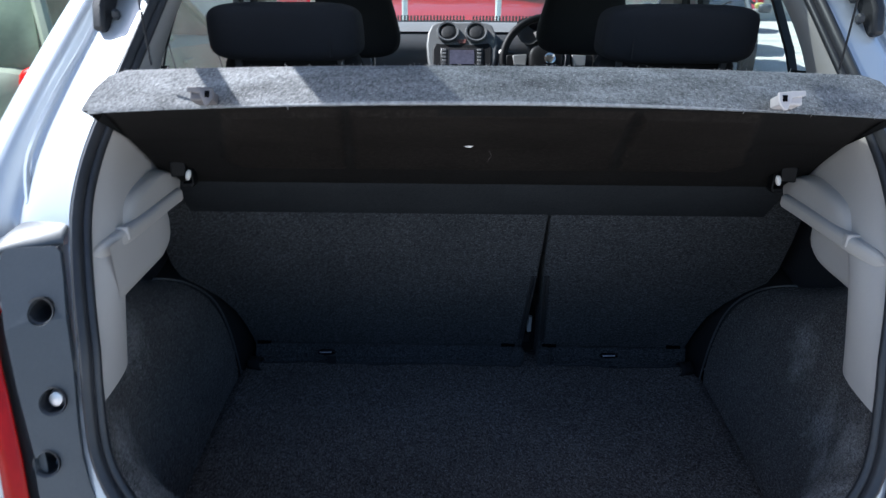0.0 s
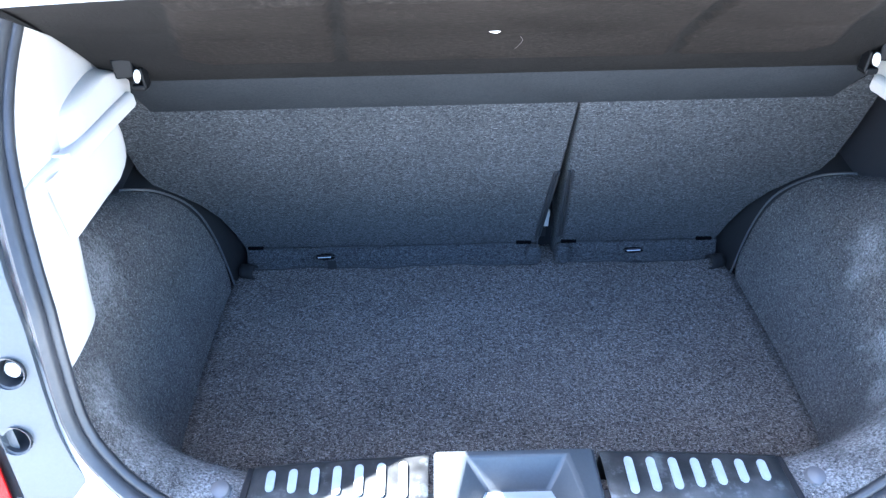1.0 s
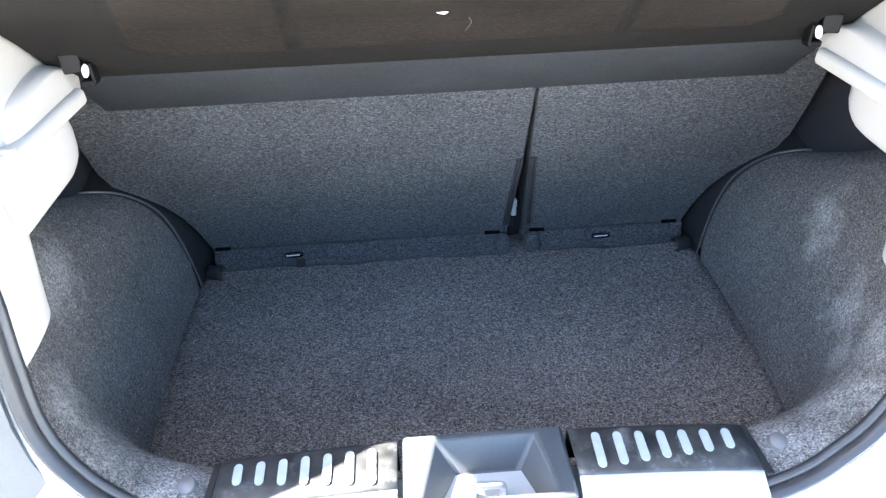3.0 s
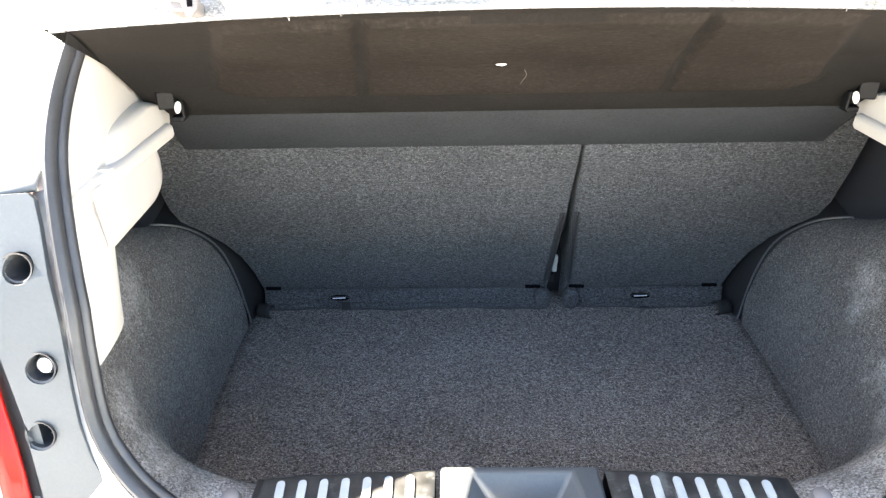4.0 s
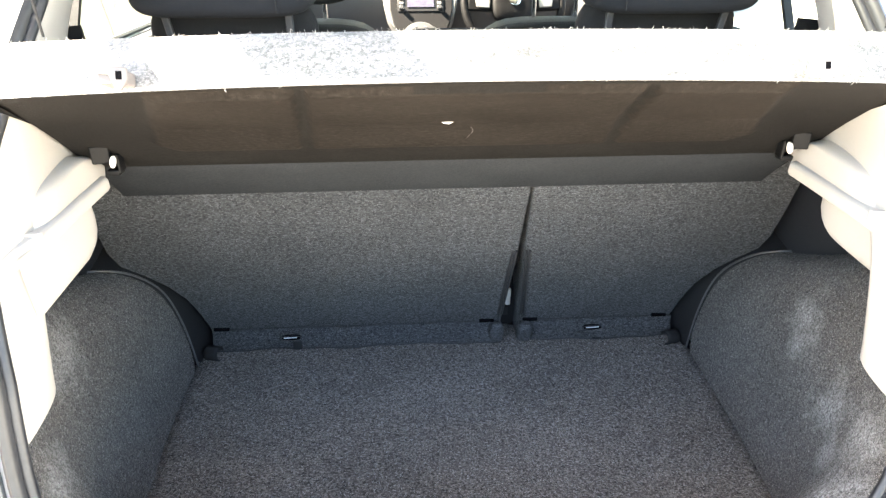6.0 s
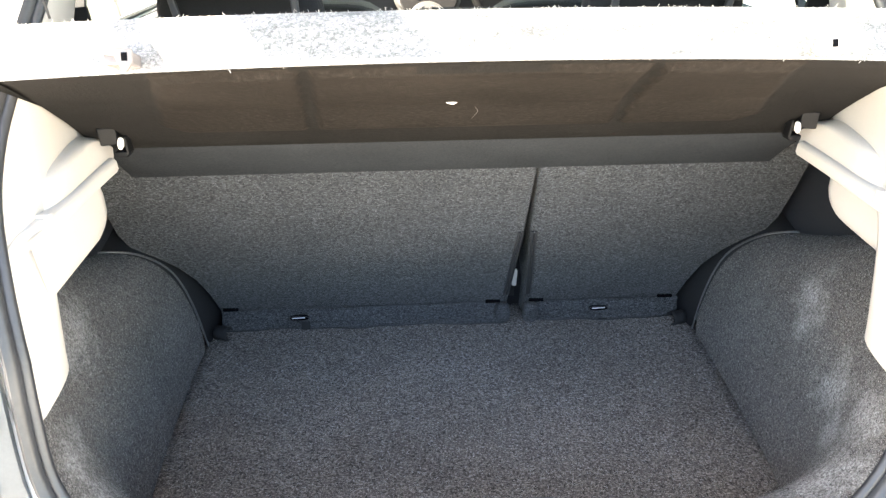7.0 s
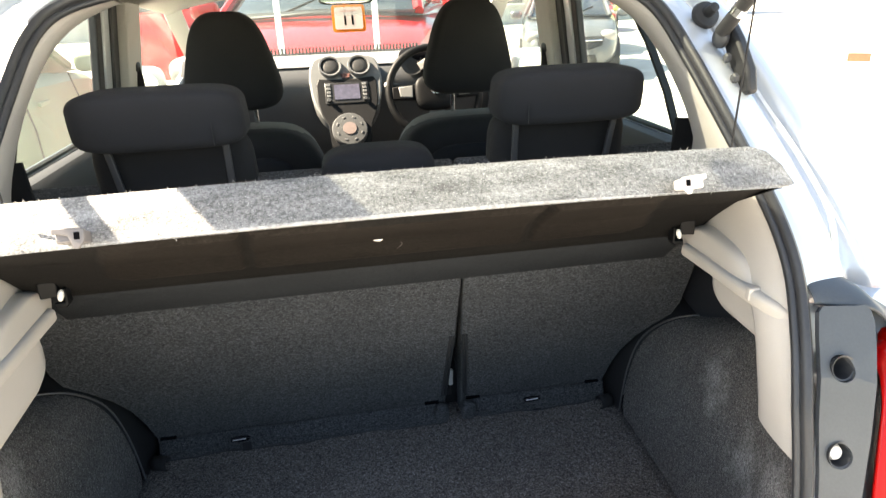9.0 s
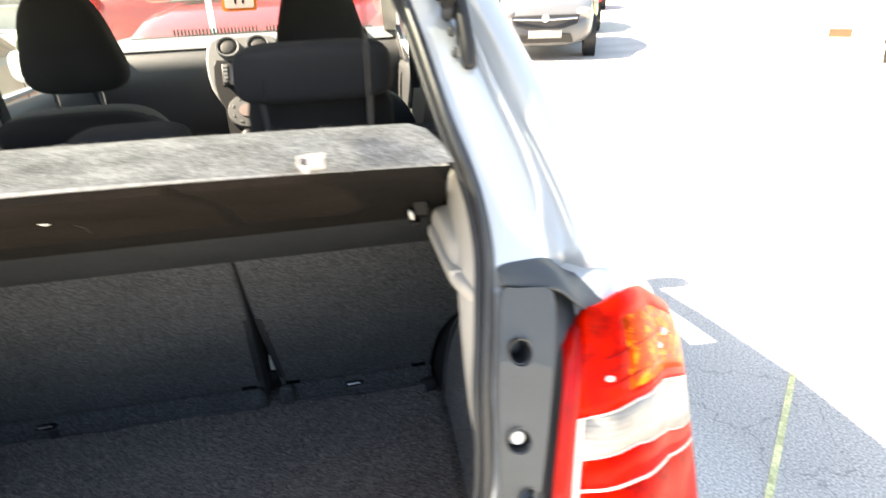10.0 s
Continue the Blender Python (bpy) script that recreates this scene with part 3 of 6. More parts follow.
# ---- loading sill: scuff plates, latch trim, striker ----
for s in (1, -1):
    prof = [(0.150, 0.655), (0.151, 0.704), (0.146, 0.708), (0.092, 0.7085), (0.088, 0.7065)]
    rows = [[(x, y - 0.012 * (x / 0.3) ** 2, z) for y, z in prof] for x in np.linspace(0.099, 0.297, 12)]
    plate = part("scuff_plate", side(grid(rows), s), SCUFF, car, "dark scuffed plastic sill plate with pale raised strips", solid=0.004, sharp=60)
    # rear slope coloured pale to stand in for the sun on it
    rows = [[(x, y - 0.012 * (x / 0.3) ** 2, z) for y, z in ((.0885, .7075), (.084, .705), (.064, .694), (.058, .682), (.056, .66))] for x in np.linspace(0.099, 0.297, 12)]
    part("plate_slope", side(grid(rows), s), SLOPE, plate, "sill plate slope, sunlight put into its pale colour", solid=0.003, sharp=60)
    for k in range(7):
        x0 = 0.1275 + 0.0246 * k
        pts = []
        for a in np.linspace(0, math.pi, 7):
            pts.append((x0 + 0.0048 * math.cos(a), 0.1335 - 0.0013 * k + 0.0048 * math.sin(a), 0.7105))
        for a in np.linspace(math.pi, 2 * math.pi, 7):
            pts.append((x0 - 0.001 + 0.0048 * math.cos(a), 0.0975 + 0.0020 * k + 0.0048 * math.sin(a), 0.7105))
        part("tread_strip", side(slab(pts, (0, 0, 0.0022)), s), SLOT, plate)
    part("plate_end", side(slab([(.297, .139, .69), (.306, .139, .69), (.309, .072, .69), (.299, .072, .69)], (0, 0, .0165)), s), BLACK, plate, bevel=0.002)
# latch bucket: sloping funnel between the plates
rim_o = [(-.093, .153), (.093, .153), (.093, .062), (-.093, .062)]
rim_i = [(-.056, .146), (.060, .146), (.074, .070), (-.074, .070)]
low = [(-.030, .122), (.038, .122), (.052, .078), (-.052, .078)]
v = [(x, y, .660) for x, y in rim_o] + [(x, y, .709) for x, y in rim_o] + [(x, y, .7095) for x, y in rim_i] + [(x, y, .672) for x, y in low]
f = [(i, (i + 1) % 4, 4 + (i + 1) % 4, 4 + i) for i in range(4)] + [(4 + i, 4 + (i + 1) % 4, 8 + (i + 1) % 4, 8 + i) for i in range(4)] + \
    [(8 + i, 8 + (i + 1) % 4, 12 + (i + 1) % 4, 12 + i) for i in range(4)] + [(12, 13, 14, 15)]
latch_trim = part("latch_trim", (v, f), BUCKET, car, "grey plastic latch surround in the sill", bevel=0.004)
part("striker", join(tube(smooth_line([(-.016, .092, .672), (-.016, .090, .694), (-.010, .088, .701), (.010, .088, .701), (.016, .090, .694), (.016, .092, .672)], 5), 0.0042, 8),
     moved(turned([(0.024, 0), (0.024, 0.003), (0.02, 0.0045), (0.0001, 0.0045)], 16), Matrix.Translation((0, .094, .672)))), BOLT, latch_trim, "bare steel latch striker")
# painted sill and bumper under the opening
rows = []
for x in np.linspace(-0.80, 0.80, 41):
    a = abs(x)
    bend = 0.30 * max(0.0, (a - 0.45) / 0.35) ** 2
    top = 0.688 + 0.0 * a
    rows.append([(x, 0.12 + bend * 0.3, top - 0.012), (x, 0.055 + bend * 0.5, top - 0.006), (x, 0.02 + bend, top - 0.012), (x, -0.035 + bend, top - 0.022), (x, -0.075 + bend, top - 0.050),
                 (x, -0.098 + bend, top - 0.12), (x, -0.10 + bend, top - 0.25), (x, -0.07 + bend, top - 0.38), (x, 0.02 + bend, top - 0.44), (x, 0.2 + bend, top - 0.45)])
bumper = part("rear_bumper", grid(rows), SILVER, car, "silver painted rear bumper", sub=1)

# ---- rear seat backs, carpeted behind ----
SEAT_Y, SEAT_Z = 0.714, 0.603


def on_seat(x, z, out=0.0):
    """A point of the seat back's rear face; out lifts it towards the boot."""
    y = SEAT_Y - (z - SEAT_Z) * math.tan(LEAN)
    return (x, y - out * math.cos(LEAN), z - out * math.sin(LEAN))


OUTER = [(.470, .535), (.474, .60), (.479, .65), (.490, .70), (.512, .74), (.543, .773), (.572, .795), (.580, .83), (.576, .90), (.568, .97), (.560, 1.06), (.55, 1.10)]
thick = Vector((0, math.cos(LEAN), math.sin(LEAN))) * 0.14
left_gap = [(.118, .535), (.116, .60), (.120, .70), (.1255, .80), (.128, .95), (.128, 1.10)]
right_gap = [(.148, .535), (.150, .60), (.145, .70), (.137, .80), (.132, .95), (.132, 1.10)]
rear_seat = part("rear_seat_back", slab([on_seat(-x, z) for x, z in OUTER] + [on_seat(x, z) for x, z in reversed(left_gap)], thick), SEATCARPET, car,
                 "wide section of the folding rear seat, charcoal carpet on its back", bevel=0.006, segments=3)
rear_seat_b = part("rear_seat_back", slab([on_seat(x, z) for x, z in OUTER] + [on_seat(x, z) for x, z in reversed(right_gap)], thick), SEATCARPET, car,
                   "narrow section of the folding rear seat, charcoal carpet on its back", bevel=0.006, segments=3)


def hem_wave(x):
    return 0.0030 * math.sin(x * 23) + 0.0018 * math.sin(x * 61 + 1)


def skirt(x0, x1):
    """The loose cloth hem below a seat back, a little wavy."""
    rows = []
    for k in range(61):
        u = k / 60
        x = lerp(x0, x1, u)
        w = hem_wave(x)
        low = .0045 * math.sin(3.3 * u + .4) ** 2 + w * .5
        puff = .004 * math.exp(-((x - .06) / .05) ** 2) + .004 * math.exp(-((x - .20) / .05) ** 2)
        rows.append([(x, .7125, .6015), (x, .7080 - w * .3, .5975), (x, .7065 - w * .5, .5915 + w * .5), (x, .7015 - w * .8 - puff, .584), (x, .6985 - w - puff, .5745 + low), (x, .7005 - w - puff * .5, .5695 + low),
                     (x, .6965 - w - puff * .5, .5655 + low * .6), (x, .6995 - w, .5600 + low * .3), (x, .72, .5585)])
    return grid(rows)


for seat, x0, x1, tag, ends in ((rear_seat, -.468, .106, -.311, (-.457, .092)), (rear_seat_b, .156, .472, .303, (.168, .452))):
    hem = part("hem_flap", skirt(x0, x1), SEATCARPET, seat, "loose carpet hem at the seat's foot", solid=0.003)
    part("hem_piping", tube([(x, .6960 - hem_wave(x), .5615) for x in np.linspace(x0, x1, 40)], .0013, 6), DARK, seat)
    for n, (a, b) in enumerate(((ends[0] - 0.008, ends[0] + 0.022), (ends[1] - 0.022, ends[1] + 0.008))):
        part("hem_slit", slab([on_seat(a, .597, .005), on_seat(b, .5985, .005), on_seat(b, .607, .005), on_seat(a, .608, .005)], (0, .006, .003)), INK, seat)
    line = [on_seat(x, .6025 + 0.0015 * math.sin(x * 40), .0035) for x in np.linspace(ends[0], ends[1], 24)]
    part("hem_seam", tube(line, 0.0015, 6), DARK, seat)
    oval = [(tag + .020 * math.cos(a), .6940 - .0016 * math.sin(a), .5895 + .0066 * math.sin(a)) for a in np.linspace(0, 2 * math.pi, 18, endpoint=False)]
    part("anchor_loop", tube(oval, 0.0007, 6, True), DARK, seat, "dark steel child-seat anchor loop")
    part("anchor_bar", tube([(tag - .014, .6915, .5915), (tag + .012, .6915, .5925)], 0.0011, 6), BOLT, seat, "bright steel bar")
    part("anchor_slot", slab([(tag + .019 * math.cos(a), .6935 - .0014 * math.sin(a), .5895 + .0060 * math.sin(a)) for a in np.linspace(0, 2 * math.pi, 14, endpoint=False)], (0, .006, 0)), INK, seat)
    part("anchor_strap", slab([(tag + .002, .6965, .579), (tag + .020, .6965, .579), (tag + .020, .691, .563), (tag + .002, .691, .563)], (0, .006, .002)), STRAP, seat)
    part("hem_seam", tube([(x0 + .053 if x0 < 0 else x1 - .045, .7085, .600), (x0 + .053 if x0 < 0 else x1 - .045, .7035, .583), (x0 + .053 if x0 < 0 else x1 - .045, .6985, .565)], .0012, 5), STRAP, seat)
# corner gussets either side of the gap and the zip plackets
for seat, xs in ((rear_seat, (.094, .114)), (rear_seat_b, (.152, .172))):
    part("hem_corner", pillow(((xs[0] + xs[1]) / 2, .700, .582), (.016, .014, .027), .7, .6, 18, 12, lean=-.25), SEATCARPET, seat)
    sgn = -1 if seat is rear_seat else 1
    edge = left_gap if sgn < 0 else right_gap

    def gx(z):
        return table(z, [b for _, b in edge], [a for a, _ in edge])
    for off in (0.001, 0.0072):
        part("zip_placket", slab([on_seat(gx(.625) + sgn * off, .625, .003), on_seat(gx(.625) + sgn * (off + .005), .625, .003), on_seat(gx(.812) + sgn * (off + .005), .812, .003), on_seat(gx(.812) + sgn * off, .812, .003)], (0, .004, .002)), DARK, seat, bevel=0.001)
part("seat_latch", join(box(.1285, .1385, .744, .758, .618, .644), box(.1305, .1385, .740, .750, .640, .658)), WHITEPL, car, "white latch tongue seen between the seat sections", bevel=0.002)
part("seat_latch_tape", box(.124, .1365, .757, .765, .585, .606), BLACK, car)
# seat cushions' front faces and bench, seen over the shelf
part("rear_bench", pillow((0, 1.02, .55), (.60, .26, .13), .4, .3), FABRIC, car, "black cloth rear bench")
for s, w in ((1, .235), (-1, .235)):
    part("rear_cushion", pillow((s * .30, .73, .92), (w, .085, .215), .35, .35, lean=-0.36), FABRIC, rear_seat if s < 0 else rear_seat_b, "black cloth backrest cushion")

# ---- rear headrests ----
for s in (1, -1):
    host = rear_seat if s < 0 else rear_seat_b
    hr = part("headrest", pillow((s * .302, .572, 1.258), (.119, .052, .043), .42, .40, 36, 18, 0.03, -0.15), FABRIC2, host, "charcoal cloth rear headrest raised on wide posts")
    part("headrest_skirt", pillow((s * .306, .625, 1.155), (.118, .030, .085), .5, .5, lean=-0.1), FABRIC, hr)
    for x in (-.082, .082):
        a, b = Vector((s * .302 + x, .565, 1.222)), Vector((s * .302 + x * 0.93, .60, 1.08))
        part("headrest_post", sweep([a, (a + b) / 2, b], [(-.005, -.004), (.005, -.004), (.005, .004), (-.005, .004)], up=(0, 1, 0)), DARKGREY, hr, bevel=0.002)
    part("headrest_seam", tube([(s * .302 - s * .075, .572 - .0535 + 0.004, 1.258 + d) for d in (-.034, -.02, 0, .02, .032)], 0.0012, 6, up=(0, 1, 0)), STRAP, hr)
part("middle_headrest", pillow((0.003, .62, 1.142), (.098, .05, .045), .5, .45, taper=.1), FABRIC2, rear_seat, "low charcoal cloth middle headrest")

# ---- parcel shelf, its loose end lifted ----
shelf = thing("parcel_shelf", (0, .44, 1.05), "grey felt parcel shelf, loose end lifted, on the side ledges", "parcel shelf")


def emboss(x, y):
    """Raised panels pressed into the shelf's underside."""
    a = abs(x)

    def step(v, e):
        return min(max(v / e + 0.5, 0), 1)
    f = (y - 0.22) / 0.18
    front = step(0.400 - y, 0.008)
    rear = step(y - 0.205, 0.006)
    gap = lerp(0.157, 0.186, f)
    mid = step(gap - 0.006 - a, 0.006)
    outer_end = min(lerp(0.292, 0.364, f), 0.352 + 1.4 * (0.385 - y))
    sidep = step(a - gap - 0.006, 0.006) * step(outer_end - a, 0.010)
    return -0.0075 * front * rear * max(mid, sidep)


UNDER = [(.185, 1.212), (.20, 1.206), (.23, 1.193), (.26, 1.178), (.29, 1.163), (.335, 1.139), (.37, 1.113), (.390, 1.097), (.3955, 1.0925), (.3995, 1.089), (.404, 1.085), (.422, 1.069), (.438, 1.056), (.448, 1.049), (.475, 1.029), (.52, .995), (.566, .958)]
UNDER = [(y, table(y, [a for a, _ in UNDER], [b for _, b in UNDER])) for y in list(np.linspace(.185, .434, 58)) + [.438, .448, .475, .52, .566]]
TOPS = [(.572, .972), (.53, 1.008), (.48, 1.046), (.42, 1.092), (.335, 1.158), (.285, 1.200), (.258, 1.226), (.243, 1.240), (.234, 1.245), (.224, 1.242), (.207, 1.231), (.192, 1.219), (.186, 1.2155)]
rows = []
nlow = len(UNDER)
NX = 200
for k in range(NX + 1):
    u = -1 + 2 * k / NX
    row = []
    for n, (y, z) in enumerate(UNDER + TOPS):
        w = table(y, [.18, .20, .215, .235, .29, .42, .45, .57], [.415, .440, .449, .453, .455, .468, .470, .500])
        if n >= nlow and y < .30:
            w = table(y, [.186, .192, .207, .224, .234, .243, .258, .285], [.448, .446, .437, .422, .405, .402, .405, .43])
        x = u * w
        e = max(0.0, 1 - (y - .185) / .12)
        q = (abs(x) / .45) ** 2
        dy, dz = 0.040 * q * e, -0.020 * q * e
        row.append((x, y + dy, z + dz + (emboss(x, y) if n < len(UNDER) else 0.0)))
    rows.append(row)
sv, sf = capped(rows)
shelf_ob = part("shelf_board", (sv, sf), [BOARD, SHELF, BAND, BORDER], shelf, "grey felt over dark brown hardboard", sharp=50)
me = shelf_ob.data
limit = [v.co.copy() for v in me.vertices]
for poly in me.polygons:
    c = sum((limit[i] for i in poly.vertices), Vector()) / len(poly.vertices)
    zu = table(c.y, [a for a, _ in UNDER], [b for _, b in UNDER])
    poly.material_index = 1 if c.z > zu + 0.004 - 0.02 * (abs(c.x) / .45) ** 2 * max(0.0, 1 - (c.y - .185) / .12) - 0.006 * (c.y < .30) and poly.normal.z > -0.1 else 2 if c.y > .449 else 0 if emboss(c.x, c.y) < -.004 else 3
# bound rear edge
edge = [(u * .441, .187 + 0.040 * u * u, 1.2135 - 0.0195 * u * u) for u in np.linspace(-1, 1, 60)]
part("bound_edge", tube(edge, 0.0024, 6), shader("pale_edge_fibre", (0.34, 0.34, 0.34), 0.9, grain=0.4, scale=200), shelf)
plug = part("shelf_plug", moved(capped([[(-.009, -.0012, 0), (-.009, .0012, 0), (-.009, 0, -.002)], [(-.004, -.003, .001), (-.004, .003, .001), (-.004, 0, -.004)], [(.003, -.0045, .001), (.003, .004, .001), (.003, 0, -.005)], [(.010, -.001, 0), (.010, .001, 0), (.010, 0, -.0015)]]),
                           Matrix.Translation((-.021, .327, 1.1372)) @ Matrix.Rotation(radians(-30), 4, "X") @ Matrix.Scale(.68, 4)), WHITEPL, shelf, "small torn white plug in the underside", smooth=False)
part("loose_hair", tube(smooth_line([(.006, .338, 1.127), (.010, .352, 1.118), (.007, .368, 1.107), (.004, .376, 1.101)], 4), .00022, 5), CLIPPL, shelf, "fine pale hair clinging to the felt")
for s in (1, -1):
    # string hook: a holed plate with a bar, on a short foot
    m = Matrix.Translation((s * .292, .187, 1.2150)) @ Matrix.Rotation(radians(66), 4, "X") @ Matrix.Diagonal((s * .78, 1, 1, 1))
    # same plastic both sides; left shade and right sun are put into the tone
    tone = CLIPPL if s < 0 else CLIPPALE
    plate = [(-.009, .011), (.010, .0125), (.026, .0130), (.026, .0075), (.0095, .0055), (.003, -.0065), (-.002, -.007), (-.009, .001)]
    hook = part("string_hook", moved(slab([(x, y, 0) for x, y in plate], (0, 0, .0035)), m), tone, shelf, "plastic string hook, shade put into its darker grey" if s < 0 else "plastic string hook, light put into its paler grey", bevel=0.001)
    part("hook_foot", moved(box(-.006, .024, -.001, .0105, -.020, 0), m), tone, hook, bevel=0.002)
    part("hook_hole", moved(box(-.0042, .0018, .0015, .0080, .0030, .0039), m), INK, hook)
    # pivot: black bracket with a white pin
    pivot = part("shelf_pivot", side(moved(box(-.0105, .0105, -.011, .013, -.0125, .010), Matrix.Translation((.4330, .405, 1.0845)) @ Matrix.Rotation(radians(-14), 4, "Z")), s), PIVOT, shelf, "black plastic pivot bracket", bevel=0.0018)
    part("pivot_jaw", side(moved(box(-.005, .010, -.006, .012, -.004, .004), Matrix.Translation((.4225, .410, 1.0565))), s), PIVOT, pivot, bevel=0.002)
    part("pivot_cheek", side(box(.4150, .4190, .404, .420, 1.056, 1.080), s), PIVOT, pivot, bevel=0.002)
    part("pivot_pin", side(moved(pillow((0, 0, 0), (.0036, .0045, .0080), .9, .9, 16, 10), Matrix.Translation((.4168, .394, 1.0750)) @ Matrix.Rotation(radians(-14), 4, "Y")), s), WHITEPL, pivot, "white pivot pin")
    part("lift_string", tube([(s * .362, .226, 1.244), (s * .366, .228, 1.40), (s * .372, .20, 1.60), (s * .38, .16, 1.72)], 0.0012, 6, up=(0, 1, 0)), STRAP, shelf, "thin black lifting string")

# loose felt fibres standing up along the shelf's edges
rng = np.random.RandomState(11)
fv, ff = [], []
for n in range(520):
    x = rng.uniform(-.41, .41)
    q = (abs(x) / .45) ** 2
    p0 = Vector((x, .232 + .020 * q, 1.244 - .012 * q)) if n % 3 else Vector((x, .188 + .040 * q, 1.2135 - .020 * q))
    d = Vector((rng.normal(0, .9), rng.normal(-.3, .5), rng.uniform(.3, 1.0) if n % 3 else rng.normal(0, .5))).normalized() * rng.uniform(.0014, .0045)
    b = Vector((rng.normal(), rng.normal(), rng.normal())) * .0015
    pts = [p0, p0 + d * .5 + b, p0 + d]
    k = len(fv)
    for p_ in pts:
        fv += [tuple(p_ + Vector((.00016, 0, 0))), tuple(p_ + Vector((-.0001, .00014, 0))), tuple(p_ + Vector((-.0001, -.00014, 0)))]
    for r in (0, 3):
        ff += [(k + r + a, k + r + (a + 1) % 3, k + r + 3 + (a + 1) % 3, k + r + 3 + a) for a in range(3)]
fib = part("felt_fibre", (fv, ff), shader("pale_fibre", (.42, .41, .40), .9), shelf, "loose felt fibres")
tagged(fib, kind="stuff")

# loose fibres lying on the felt of the floor, the seat backs and the sides
def fibre(name, low, high):
    m = shader(name, (high, high, high), .9, spec=.1)
    nt = m.node_tree
    geo, fr = nt.nodes.new("ShaderNodeNewGeometry"), nt.nodes.new("ShaderNodeMapRange")
    fr.inputs["To Min"].default_value, fr.inputs["To Max"].default_value = low, high
    nt.links.new(geo.outputs["Random Per Island"], fr.inputs["Value"])
    nt.links.new(fr.outputs[0], nt.nodes["Principled BSDF"].inputs["Base Color"])
    return m


FLOORFIBRE = fibre("mixed_grey_floor_fibre", .02, .50)
SEATFIBRE = fibre("dark_grey_seat_fibre", .010, .19)
SIDEFIBRE = fibre("grey_side_fibre", .02, .26)


def strew(ob, count, seed, keep, material, long, lift=.0006):
    """Short fibres lying in the surface of a carpeted part."""
    rng = np.random.RandomState(seed)
    ev = ob.evaluated_get(bpy.context.evaluated_depsgraph_get())
    me = ev.to_mesh()
    me.calc_loop_triangles()
    tris = [(me.vertices[t.vertices[0]].co.copy(), me.vertices[t.vertices[1]].co.copy(), me.vertices[t.vertices[2]].co.copy(), t.normal.copy(), t.area) for t in me.loop_triangles if keep(t.normal, t.center)]
    ev.to_mesh_clear()
    area = np.array([t[4] for t in tris])
    pick = rng.choice(len(tris), count, p=area / area.sum())
    fv, ff = [], []
    for q in pick:
        a, b, c, n, _ = tris[q]
        u, v = rng.uniform(size=2)
        if u + v > 1:
            u, v = 1 - u, 1 - v
        p = a + (b - a) * u + (c - a) * v + n * lift
        d = Vector(rng.normal(size=3))
        d = (d - n * d.dot(n)).normalized()
        w = n.cross(d) * rng.uniform(.00014, .00032)
        ln = long * rng.uniform(.35, 1.0)
        bend = n.cross(d) * rng.normal(0, .22 * long) + n * rng.uniform(0, .0008)
        k = len(fv)
        for f in (-1, 0, 1):
            m_ = p + d * ln * f + bend * (1 - f * f)
            fv += [tuple(m_ + w), tuple(m_ - w), tuple(m_ + n * .0003)]
        for r in (0, 3):
            ff += [(k + r, k + r + 3, k + r + 5, k + r + 2), (k + r + 2, k + r + 5, k + r + 4, k + r + 1)]
    fb = part("felt_fibre", (fv, ff), material, ob, "loose grey felt fibres")
    tagged(fb, kind="stuff")


bpy.context.view_layer.update()
strew(boot_floor, 20000, 21, lambda n, c: n.z > .6, FLOORFIBRE, .0030)
for k, (ob_, count) in enumerate(((rear_seat, 16000), (rear_seat_b, 9000))):
    strew(ob_, count, 31 + k, lambda n, c: n.y < -.5, SEATFIBRE, .0020)
for k, ob_ in enumerate([o for o in bpy.data.objects if o.name.startswith("hem_flap")]):
    strew(ob_, 1500, 37 + k, lambda n, c: n.y < -.4, SEATFIBRE, .0020)
for k, ob_ in enumerate([o for o in bpy.data.objects if o.name.startswith("boot_side_carpet")]):
    strew(ob_, 15000, 41 + k, lambda n, c: c.z > .55, SIDEFIBRE, .0022, .0008)

